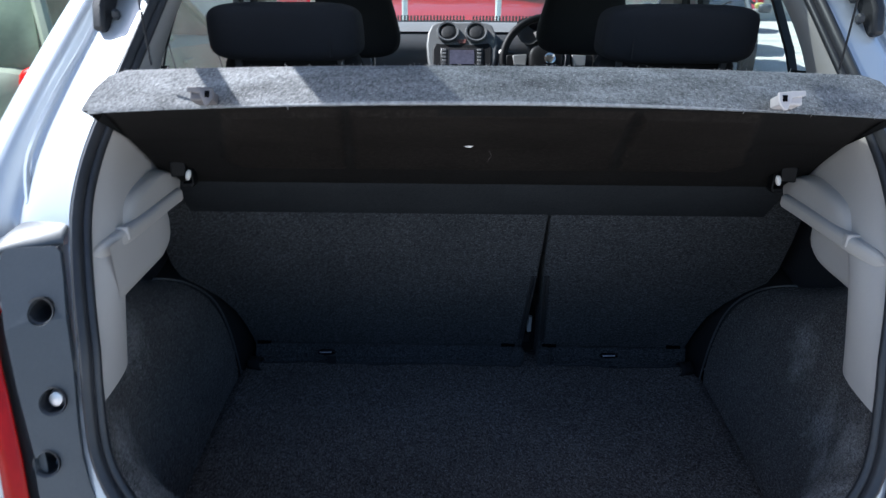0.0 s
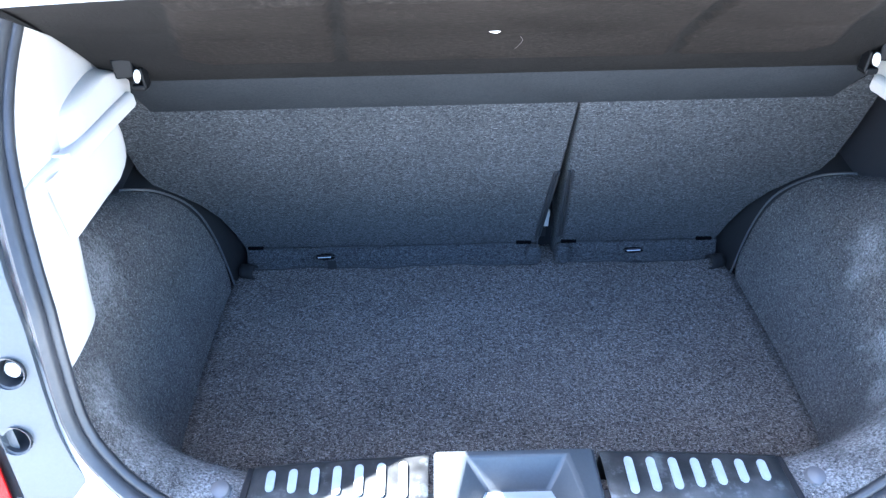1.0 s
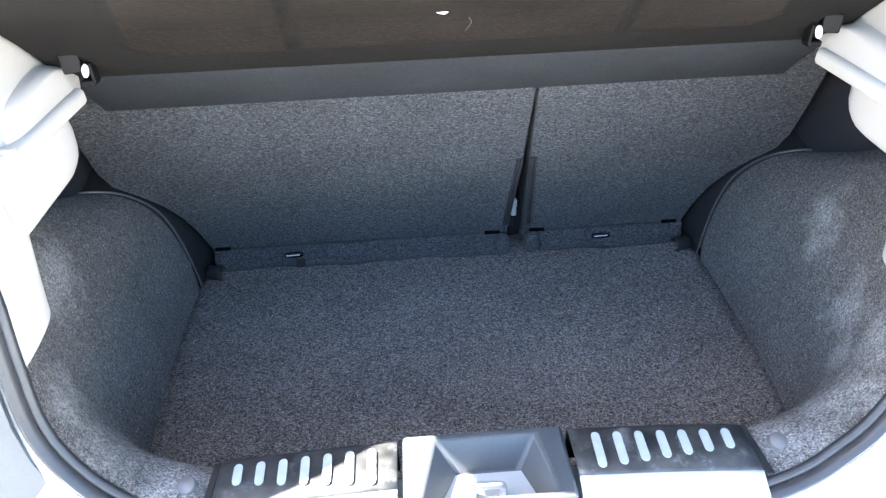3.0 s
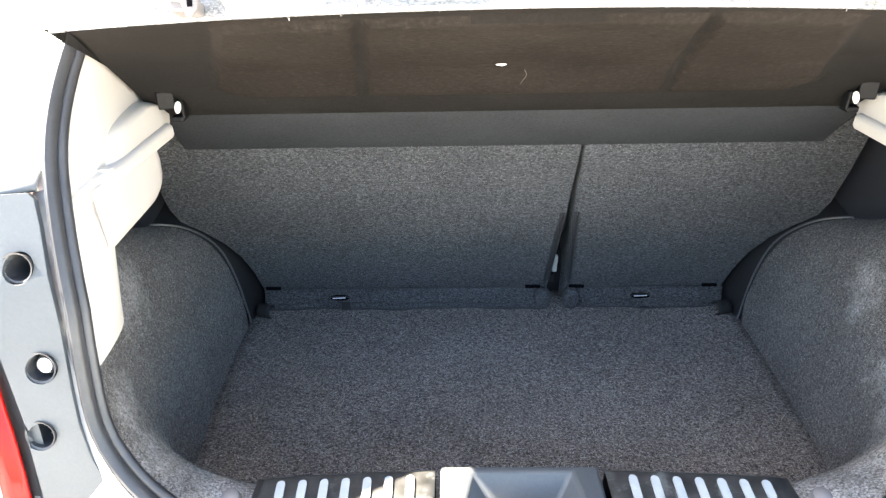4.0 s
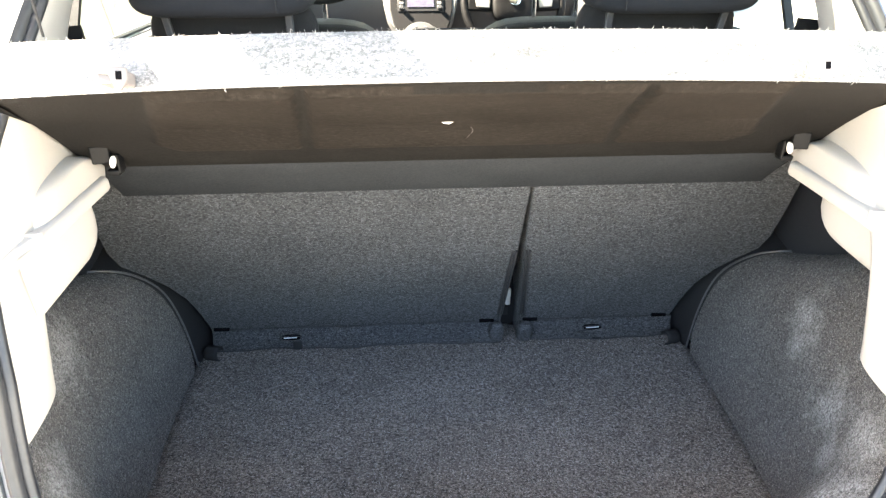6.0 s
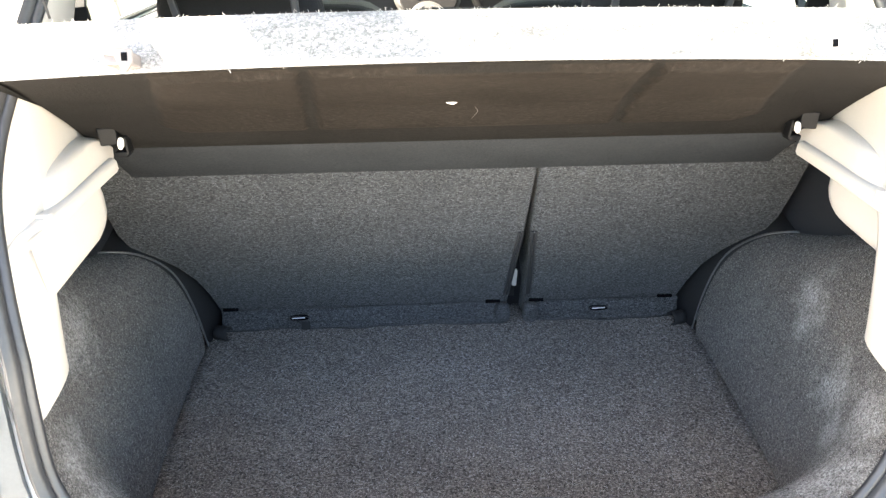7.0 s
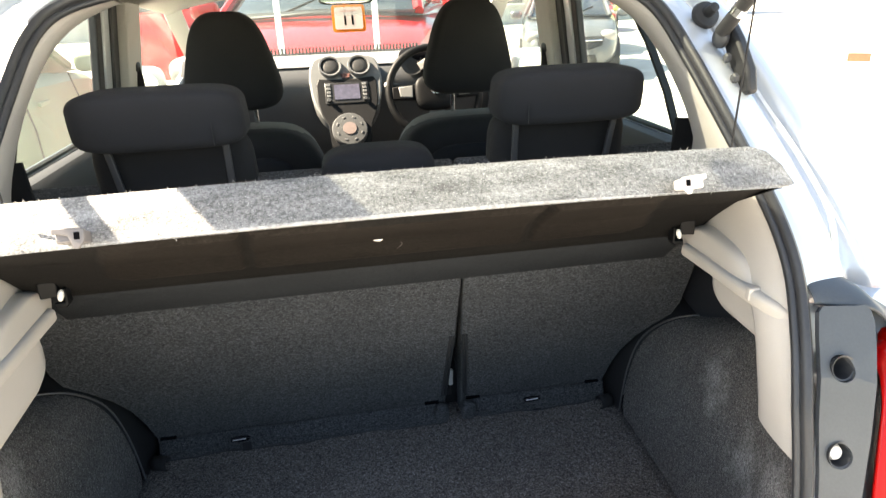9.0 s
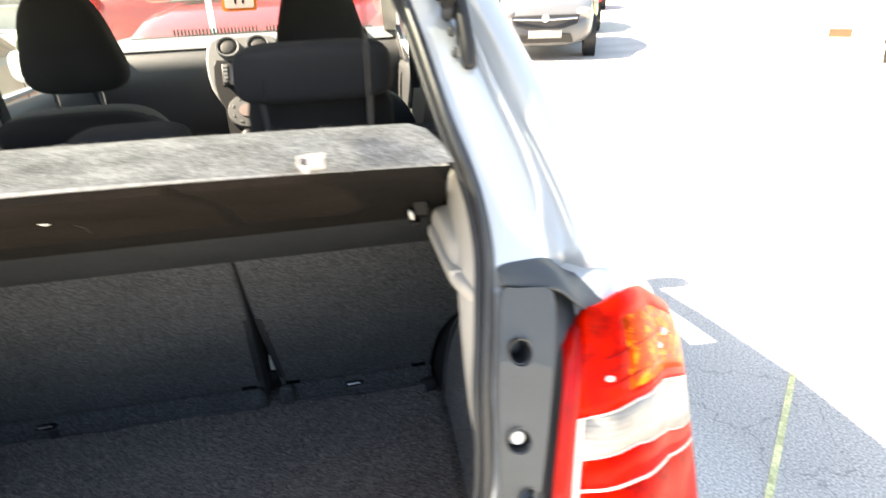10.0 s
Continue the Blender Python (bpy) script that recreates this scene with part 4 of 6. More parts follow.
# ---- pale trims at the sides of the boot and up the rear pillars ----
PILLAR = [
    [(.456, .126, .866), (.449, .138, .868), (.451, .185, .870), (.455, .222, .874), (.466, .234, .882), (.50, .24, .89)],
    [(.460, .138, .895), (.450, .152, .895), (.449, .190, .895), (.453, .224, .897), (.464, .236, .90), (.51, .242, .90)],
    [(.468, .162, .95), (.455, .178, .95), (.450, .208, .95), (.451, .238, .95), (.462, .250, .95), (.51, .258, .95)],
    [(.478, .190, 1.00), (.463, .207, 1.00), (.452, .230, 1.00), (.451, .255, 1.00), (.462, .266, 1.00), (.51, .275, 1.00)],
    [(.484, .208, 1.035), (.468, .226, 1.035), (.459, .250, 1.035), (.458, .285, 1.04), (.466, .31, 1.04), (.51, .33, 1.04)],
    [(.489, .228, 1.062), (.472, .246, 1.062), (.463, .275, 1.062), (.462, .33, 1.064), (.466, .40, 1.066), (.47, .47, 1.068)],
    [(.489, .262, 1.11), (.475, .282, 1.11), (.470, .32, 1.11), (.474, .38, 1.11), (.482, .44, 1.11), (.49, .51, 1.11)],
    [(.478, .313, 1.17), (.466, .333, 1.17), (.464, .37, 1.17), (.472, .43, 1.17), (.486, .49, 1.17), (.52, .55, 1.17)],
    [(.462, .37, 1.235), (.450, .39, 1.235), (.451, .43, 1.235), (.462, .48, 1.235), (.482, .53, 1.235), (.53, .57, 1.235)],
    [(.449, .437, 1.30), (.438, .457, 1.30), (.440, .495, 1.30), (.452, .54, 1.30), (.474, .59, 1.30), (.53, .63, 1.30)],
    [(.436, .507, 1.36), (.424, .528, 1.36), (.424, .57, 1.36), (.436, .62, 1.36), (.462, .67, 1.36), (.53, .71, 1.36)],
    [(.412, .56, 1.40), (.398, .582, 1.395), (.395, .63, 1.39), (.41, .69, 1.395), (.45, .75, 1.40), (.52, .79, 1.41)],
    [(.36, .60, 1.425), (.35, .625, 1.415), (.35, .67, 1.41), (.37, .74, 1.415), (.42, .82, 1.425), (.50, .88, 1.44)],
]
for s in (1, -1):
    pil = part("pillar_trim", side(grid(PILLAR), s), BEIGE, car, "pale beige plastic trim on the rear pillar", sub=2)
    # shelf ledge: a rounded beam running forward to the pivot
    ledge = smooth_line([(.482, .214, 1.012), (.466, .232, 1.026), (.454, .262, 1.032), (.451, .30, 1.034), (.450, .36, 1.036), (.449, .425, 1.037)], 4)
    prof = [(.003, -.011), (.006, -.006), (.006, .005), (.002, .009), (-.02, .010), (-.04, .010), (-.04, -.010), (-.01, -.013)]
    part("shelf_ledge", side(sweep(ledge, [(-a, b) for a, b in prof]), s), BEIGE, pil, bevel=0.002)
    # boxed shoulder above the ledge: a flat cheek with a wide rounded rear edge
    cheek = [(.305, 1.031), (.308, 1.046), (.318, 1.059), (.338, 1.066), (.366, 1.071), (.394, 1.075), (.414, 1.073), (.441, 1.052)]
    lip = [(.247, 1.014), (.268, 1.036), (.290, 1.062), (.312, 1.074), (.345, 1.079), (.385, 1.082), (.416, 1.080), (.448, 1.058)]
    rows = []
    for (cy, cz), (ly, lz) in zip(cheek, lip):
        rows.append([(.4505, lerp(cy, .37, .25), 1.026), (.451, lerp(cy, .37, .05), lerp(cz, 1.03, .3)), (.452, cy, cz), (.4525, lerp(cy, ly, .25), lerp(cz, lz, .25)),
                     (.456, lerp(cy, ly, .7), lerp(cz, lz, .7)), (.464, ly, lz), (.50, ly - .004, lz + .004)])
    part("ledge_shoulder", side(grid(rows), s), BEIGE, pil, sub=2)
    # rounded pocket below the ledge, set further out on the right
    px, rows = (.450 if s < 0 else .474), []
    for z, dx, ye in ((1.034, 0, .402), (1.010, 0, .406), (.992, 0, .403), (.982, 0, .397), (.975, .001, .389), (.969, .003, .380), (.965, .007, .371), (.962, .014, .363), (.961, .06, .356)):
        row = []
        for y in list(np.linspace(.225, ye - .030, 6)) + [ye - .030 + .030 * math.sin(a) for a in (.35, .7, 1.05, 1.35, 1.57)] + [ye]:
            a = math.asin(min(1.0, max(0.0, (y - ye + .030) / .030)))
            row.append((px + dx + .030 * (1 - math.cos(a)), y, z - .007 * (.365 - y) / .125 * (z < .985)))
        row[-1] = (px + .10, ye, row[-1][2])
        rows.append(row)
    part("trim_pocket", side(grid(rows), s), BEIGE, pil, "rounded pale pocket under the shelf ledge", sharp=60)
    part("ledge_notch", side(moved(box(-.006, .012, -.004, .004, -.004, .0135), Matrix.Translation((.452, .268, 1.031))), s), BEIGE, pil, bevel=0.0015)
header = [[(x, lerp(.632, .603, (abs(x) / .37) ** 3), lerp(1.441, 1.424, (abs(x) / .37) ** 3)) for x in np.linspace(-.37, .37, 21)],
          [(x, .665, 1.418) for x in np.linspace(-.365, .365, 21)], [(x, .74, 1.418) for x in np.linspace(-.37, .37, 21)], [(x, .86, 1.445) for x in np.linspace(-.45, .45, 21)]]
part("header_trim", grid(header), BEIGE, car, "pale trim over the tailgate opening", sub=1)

# ---- painted rear corners ----
SKIN = [((.482, .235, .965), (.690, .340, .960)), ((.487, .216, 1.030), (.700, .290, 1.020)), ((.489, .226, 1.060), (.690, .310, 1.055)), ((.493, .240, 1.080), (.686, .330, 1.085)), ((.491, .287, 1.140), (.662, .380, 1.150)),
        ((.473, .343, 1.205), (.638, .440, 1.220)), ((.462, .398, 1.258), (.616, .495, 1.280)), ((.451, .460, 1.318), (.594, .560, 1.345)),
        ((.436, .527, 1.378), (.565, .635, 1.408)), ((.404, .575, 1.416), (.50, .690, 1.456)), ((.33, .612, 1.437), (.385, .715, 1.482)),
        ((.25, .624, 1.444), (.27, .725, 1.492)), ((.12, .633, 1.449), (.125, .73, 1.497)), ((0, .636, 1.451), (0, .732, 1.499))]
STEPS = [(0.03, 0.0), (0.12, -0.004), (0.26, -0.010), (0.38, -0.010), (0.43, 0.0), (0.47, 0.018), (0.53, 0.024), (0.58, 0.014), (0.63, -0.008), (0.70, -0.022), (0.84, -0.022), (0.95, -0.008), (1.0, 0.012)]
for s in (1, -1):
    rows = []
    for o, q in SKIN:
        o, q = Vector(o), Vector(q)
        row = [tuple(o.lerp(q, f) + Vector((0, d, 0))) for f, d in STEPS]
        row += [tuple(q + Vector((0.006 if q.x > 0.3 else 0, 0.10, 0.002))), tuple(q + Vector((0.010 if q.x > 0.3 else 0, 0.25, 0.004)))]
        rows.append(row)
    skin = part("rear_quarter", side(grid(rows), s), SILVER, car, "silver painted rear corner with a drain channel", sub=2)
    # drain channel's own lower step
    part("channel_weld", side(tube(smooth_line([(.560, .262, 1.075), (.572, .30, 1.125), (.560, .36, 1.19), (.540, .42, 1.25), (.522, .49, 1.32), (.500, .56, 1.38)], 4), 0.004, 6, up=(0, 1, .3)), s), SILVER, skin)
    # side below the shoulder, outside the lamp
    rows = []
    for z, w in ((1.04, .700), (1.00, .722), (.92, .736), (.82, .750), (.70, .768), (.55, .785), (.40, .785), (.25, .77)):
        y0 = open_y(z) + 0.10
        rows.append([(w - 0.030, y0, z), (w - 0.004, y0 + .05, z), (w + .014, y0 + .16, z), (w + .028, y0 + .4, z), (w + .035, 0.9, z)])
    part("quarter_side", side(grid(rows), s), SILVER, car, "silver painted flank behind the rear wheel", sub=1, solid=0.004)

    rows = [[(x + .010, open_y(z) - .002, z - .004), (x + .035, open_y(z) - .022, lerp(z, .685, .55)), (x + .075, .01 + .10 * max(0, x - .3), .676), (x + .11, -.02 + .2 * max(0, x - .3), .66)] for x, z in EDGE[1:9]]
    part("sill_corner", side(grid(rows), s), SILVER, car, "silver painted corner of the sill", sub=1)

    # grey inner panel beside the opening, with three bolt holes
    outline = [(.501, 1.042), (.495, 1.036), (.489, 1.012), (.481, .97), (.475, .92), (.471, .86), (.467, .82), (.459, .785), (.448, .755), (.473, .715), (.505, .700),
               (.508, .76), (.516, .83), (.531, .90), (.542, .963), (.550, 1.000), (.555, 1.026), (.554, 1.038), (.548, 1.043)]
    holes = [(.5070, .979, .0135), (.4955, .882, .0145), (.5020, .815, .0135)]
    bm = bmesh.new()

    def loop_of(points):
        vs = [bm.verts.new((x, open_y(z) - 0.006 - 0.25 * (x - 0.490), z)) for x, z in points]
        return [bm.edges.new((vs[i], vs[(i + 1) % len(vs)])) for i in range(len(vs))]
    edges = loop_of(outline)
    for hx, hz, hr_ in holes:
        edges += loop_of([(hx + hr_ * math.cos(a), hz + hr_ * 1.02 * math.sin(a)) for a in np.linspace(0, 2 * math.pi, 20, endpoint=False)])
    bmesh.ops.triangle_fill(bm, edges=edges, use_beauty=True, use_dissolve=False)
    pv = [tuple(v.co) for v in bm.verts]
    bm.verts.index_update()
    pf = [tuple(v.index for v in q.verts) for q in bm.faces]
    bm.free()
    panel = part("lamp_side_panel", side((pv, pf), s), GREY, car, "grey plastic panel with bolt holes beside the tail lamp", solid=0.010, bevel=0.0045, segments=3, smooth=False)
    for n, (hx, hz, hr_) in enumerate(holes):
        m = Matrix.Translation((hx, open_y(hz) - 0.001 - 0.25 * (hx - 0.490), hz)) @ Matrix.Rotation(radians(72), 4, "X")
        part("bolt_cup", side(moved(cup([(hr_ + .0022, .0105), (hr_ + .0002, .0095), (hr_, 0), (hr_ * .92, -.030), (.0001, -.031)]), m), s), DARKGREY, panel)
        if n == 1:
            part("lamp_bolt", side(moved(turned([(hr_ * .74, -.026), (hr_ * .78, -.004), (hr_ * .55, .003), (.0001, .004)], 14), m), s), WHITEPL if s > 0 else BOLT, panel, "bright bolt head")
        else:
            part("lamp_bolt", side(moved(turned([(hr_ * .5, -.030), (hr_ * .5, -.022), (.0001, -.022)], 6), m), s), GREY, panel)
    # dark shoulder between that panel and the lamp
    rows = []
    for z in np.linspace(.66, .985, 12):
        xi = table(z, [.66, .70, .80, .90, .985], [.500, .502, .509, .530, .548])
        y0 = open_y(z)
        rows.append([(xi - .006, y0 - .007, z), (xi + .004, y0 - .010, z), (xi + .008, y0 - .007, z), (xi + .013, y0 - .001, z), (xi + .022, y0 - .003, z), (xi + .06, y0 + .020, z - .006)])
    for z, xi, back in ((1.003, .551, .003), (1.016, .553, .010), (1.026, .554, .022)):
        y0 = open_y(z) + back
        rows.append([(xi - .006, y0 - .006, z), (xi + .005, y0 - .006, z), (xi + .012, y0 - .003, z - .002), (xi + .020, y0 + .002, z - .006), (xi + .032, y0 + .003, z - .012), (xi + .075, y0 + .020, z - .026)])
    part("lamp_surround", side(grid(rows), s), GREY, panel, "grey lamp surround", sub=2)

    # its rounded cap, folding back over the top and down towards the lamp
    rows = []
    for x, top, yb in ((.496, 1.066, .0), (.498, 1.068, -.001), (.504, 1.067, -.003), (.520, 1.064, -.008), (.542, 1.061, -.013), (.558, 1.058, -.015), (.568, 1.054, -.015), (.577, 1.046, -.014), (.586, 1.037, -.010), (.600, 1.026, .000), (.630, 1.014, .014)):
        low = top - table(x, [.48, .55, .59, .63], [.026, .019, .020, .020])
        rows.append([(x, open_y(low) - .004 + yb + d, lerp(low, top, f)) for d, f in ((.003, -.12), (.000, .0), (.002, .22), (.010, .50), (.024, .80), (.042, 1.0), (.07, 1.02))])
    part("panel_cap", side(grid(rows), s), GREY, panel, "rounded grey cap over the panel", sub=2)

    # tail lamp: curved lens divided by sloping lines, closed over the top
    def lamp_at(u, z):
        xi = table(z, [.60, .80, .82, .90, .954, .99, 1.03], [.500, .522, .526, .543, .556, .568, .580])
        xo = table(z, [.60, .80, .86, .93, .99, 1.03], [.775, .768, .766, .760, .742, .728])
        return Vector((xi + (xo - xi) * u, open_y(z) - .018 - .024 * math.sin(min(1.4 * u, 1) * math.pi) + .12 * u**2.6, z))

    KNOT = [0, .15, .4, .6, .75, .87, 1]
    top_z = [.972, 1.008, 1.018, 1.009, .993, .972, .944]
    c1, c2, c3 = [.902, .912, .923, .912, .897, .880, .858], [.858, .866, .874, .856, .834, .816, .800], [.828, .833, .835, .820, .804, .790, .775]
    levels = [([.60] * 7, c3, f) for f in (0, .25, .5, .8, .985)] + [(c3, c2, f) for f in (.0, .5, .965)] + [(c2, c1, f) for f in (.0, .3, .6, .965)] + [(c1, top_z, f) for f in (.0, .14, .3, .45, .6, .75, .87, .95, 1.0)]
    kinds = ["red_lower"] * 4 + ["frame"] + ["red_lower"] * 2 + ["frame"] + ["clear_band"] * 3 + ["frame"] + ["red_upper"] * 8
    us = [0, .02, .045, .085, .115, .15, .19, .24, .3, .36, .42, .48, .54, .6, .66, .72, .78, .83, .88, .92, .96, 1.0]
    nx = len(us) - 1
    pts = []
    for a, b, f in levels:
        row = []
        for u in us:
            za, zb = table(u, KNOT, a), table(u, KNOT, b)
            q = lamp_at(u, lerp(za, zb, f))
            if b is top_z:
                q.y += .018 * f**4
            row.append(tuple(q))
        pts.append(row)
    for dy, dz in ((.010, .002), (.026, -.010), (.05, -.045)):
        pts.append([(x - .004 * (dy > .03), y + dy, z + dz) for x, y, z in pts[len(levels) - 1]])
        kinds.append("red_upper")
    zone = {"red_upper": [], "clear_band": [], "red_lower": [], "rim": [], "frame": [], "indicator": []}
    for i, kind_ in enumerate(kinds):
        for j in range(nx):
            name = "rim" if us[j] < .08 else "frame" if us[j] < .11 and kind_ != "red_upper" else kind_
            if kind_ == "red_upper" and .34 < us[j] and 12 < i < 18:
                name = "indicator"
            zone[name].append((i * (nx + 1) + j, i * (nx + 1) + j + 1, (i + 1) * (nx + 1) + j + 1, (i + 1) * (nx + 1) + j))
    flat = [p for r in pts for p in r]

    def lens(faces_):
        used = sorted({q for f_ in faces_ for q in f_})
        at = {q: n for n, q in enumerate(used)}
        return side(([flat[q] for q in used], [tuple(at[q] for q in f_) for f_ in faces_]), s)

    rim_top = [pts[len(levels) - 1][j] for j in range(0, nx + 1, 2)] + [pts[len(levels) - 1][nx]]
    part("lamp_shoulder", side(grid([[(x, y + dy, z + dz) for x, y, z in rim_top] for dy, dz in ((.022, -.030), (.024, -.004), (.045, .006), (.09, .016), (.16, .030))]), s), SILVER, car, "silver painted shoulder above the tail lamp", sub=1)
    body = part("tail_lamp", lens(zone["red_upper"]), REDLENS, car, "glossy red tail lamp with a clear band", solid=0.004)
    part("lamp_rim", lens(zone["rim"]), REDEDGE, body, solid=0.006)
    part("indicator_lens", lens(zone["indicator"]), INDICATOR, body, "amber-lit indicator part of the lens", solid=0.004)
    part("clear_lens", lens(zone["clear_band"]), CLEARLENS, body, "clear reversing-light band", solid=0.004)
    part("lens_frame", lens(zone["frame"]), FRAMELENS, body, solid=0.005)
    part("lower_lens", lens(zone["red_lower"]), REDLENS, body, solid=0.004)
    # small pale and amber beads stand in for glints inside the lamp
    for u, z, r in ((.24, .952, .006), (.70, .944, .006), (.78, .950, .007), (.72, .925, .005)):
        q = lamp_at(u, z)
        part("glint_bead", side(pillow((q.x, q.y + .002, q.z), (r, .006, r * .7), .8, .8, 12, 8), s), FRAMELENS if u != .72 else AMBER, body, "bright bead standing in for a glint behind the lens")
    for i in (14, 16):
        row = [tuple(Vector(pts[i][j]) + Vector((.0005, -.0028, .001))) for j in range(6, nx - 2)]
        part("lens_rib", side(tube(row, .0008, 5, up=(0, 1, .2)), s), REDEDGE, body)

    # gas strut with its bracket, and the rubber stop above it
    br = [(.503, .405, 1.268), (.503, .425, 1.262), (.503, .470, 1.315), (.503, .492, 1.350), (.503, .475, 1.362), (.503, .450, 1.340), (.503, .415, 1.300)]
    bracket = part("strut_bracket", side(slab(br, (.018, .004, 0)), s), BLACK, car, "black strut bracket bolted to the pillar", bevel=0.005)
    for by, bz in ((.428, 1.287), (.452, 1.312)):
        part("bracket_bolt", side(moved(turned([(.007, 0), (.007, .005), (.005, .007), (.0001, .007)], 6), Matrix.Translation((.497, by, bz)) @ Matrix.Rotation(radians(-90), 4, "Y")), s), DARKGREY, bracket)
    strut = part("gas_strut", side(tube([(.492, .470, 1.345), (.519, .38, 1.46), (.632, .24, 1.64)], .0105, 12, up=(0, 1, 0.2)), s), BLACK, car, "black tailgate gas strut")
    part("strut_ball", side(pillow((.495, .474, 1.338), (.011, .015, .015), 1, 1, 12, 8), s), DARKGREY, strut)
    part("strut_collar", side(tube([(.4970, .450, 1.3706), (.4990, .443, 1.3795)], .0112, 12, up=(0, 1, .2)), s), CHROME, strut)
    part("strut_label", side(moved(box(-.0015, .0015, -.022, .022, -.005, .005), Matrix.Translation((.4965, .400, 1.434)) @ Matrix.Rotation(radians(-52), 4, "X")), s), WHITEPL, strut, "pale printed label")
    part("rubber_stop", side(moved(turned([(.019, 0), (.021, .004), (.019, .010), (.008, .013), (.007, .030), (.0001, .032)], 18), Matrix.Translation((.492, .520, 1.365)) @ Matrix.Rotation(radians(62), 4, "X")), s), BLACK, car, "black rubber stop")

# ---- tailgate, raised overhead ----
gate_way = Vector((0, -.883, .469))
gate_up = Vector((0, .469, .883))


def gate_at(x, s_, up=0.0):
    return tuple(Vector((x, .650, 1.505)) + gate_way * s_ + gate_up * (up - 0.04 * (x / .55) ** 2))


gate = part("tailgate", join(
    slab([gate_at(x, a) for x, a in ((-.52, 0), (.52, 0), (.538, .12), (.450, .12), (-.450, .12), (-.538, .12))], gate_up * .05),
    slab([gate_at(x, a) for x, a in ((.450, .12), (.538, .12), (.563, .56), (.450, .56))], gate_up * .05),
    slab([gate_at(x, a) for x, a in ((-.450, .12), (-.538, .12), (-.563, .56), (-.450, .56))], gate_up * .05),
    slab([gate_at(x, a) for x, a in ((-.575, .56), (.575, .56), (.58, .80), (.50, 1.02), (-.50, 1.02), (-.58, .80))], gate_up * .09)), SILVER, car, "silver tailgate raised overhead", bevel=0.008)
part("tailgate_window", slab([gate_at(x, a, .02) for x, a in ((-.450, .12), (.450, .12), (.450, .56), (-.450, .56))], gate_up * .004), TINTED, gate, "tinted tailgate glass")
# added out of view, outlined to cast the shadow on the shelf's right end
part("shelf_shade_board", slab([gate_at(x, a, -.012) for x, a in ((-.035, .33), (-.125, .44), (-.15, .565), (.17, .565), (.10, .33))], gate_up * .03), BLACK, gate, "unseen black board added to shade the shelf's right end", bevel=0.008)
part("tailgate_lining", slab([gate_at(x, a, -.02) for x, a in ((-.50, .58), (.50, .58), (.48, .96), (-.48, .96))], gate_up * .02), BEIGE, gate, bevel=0.006)

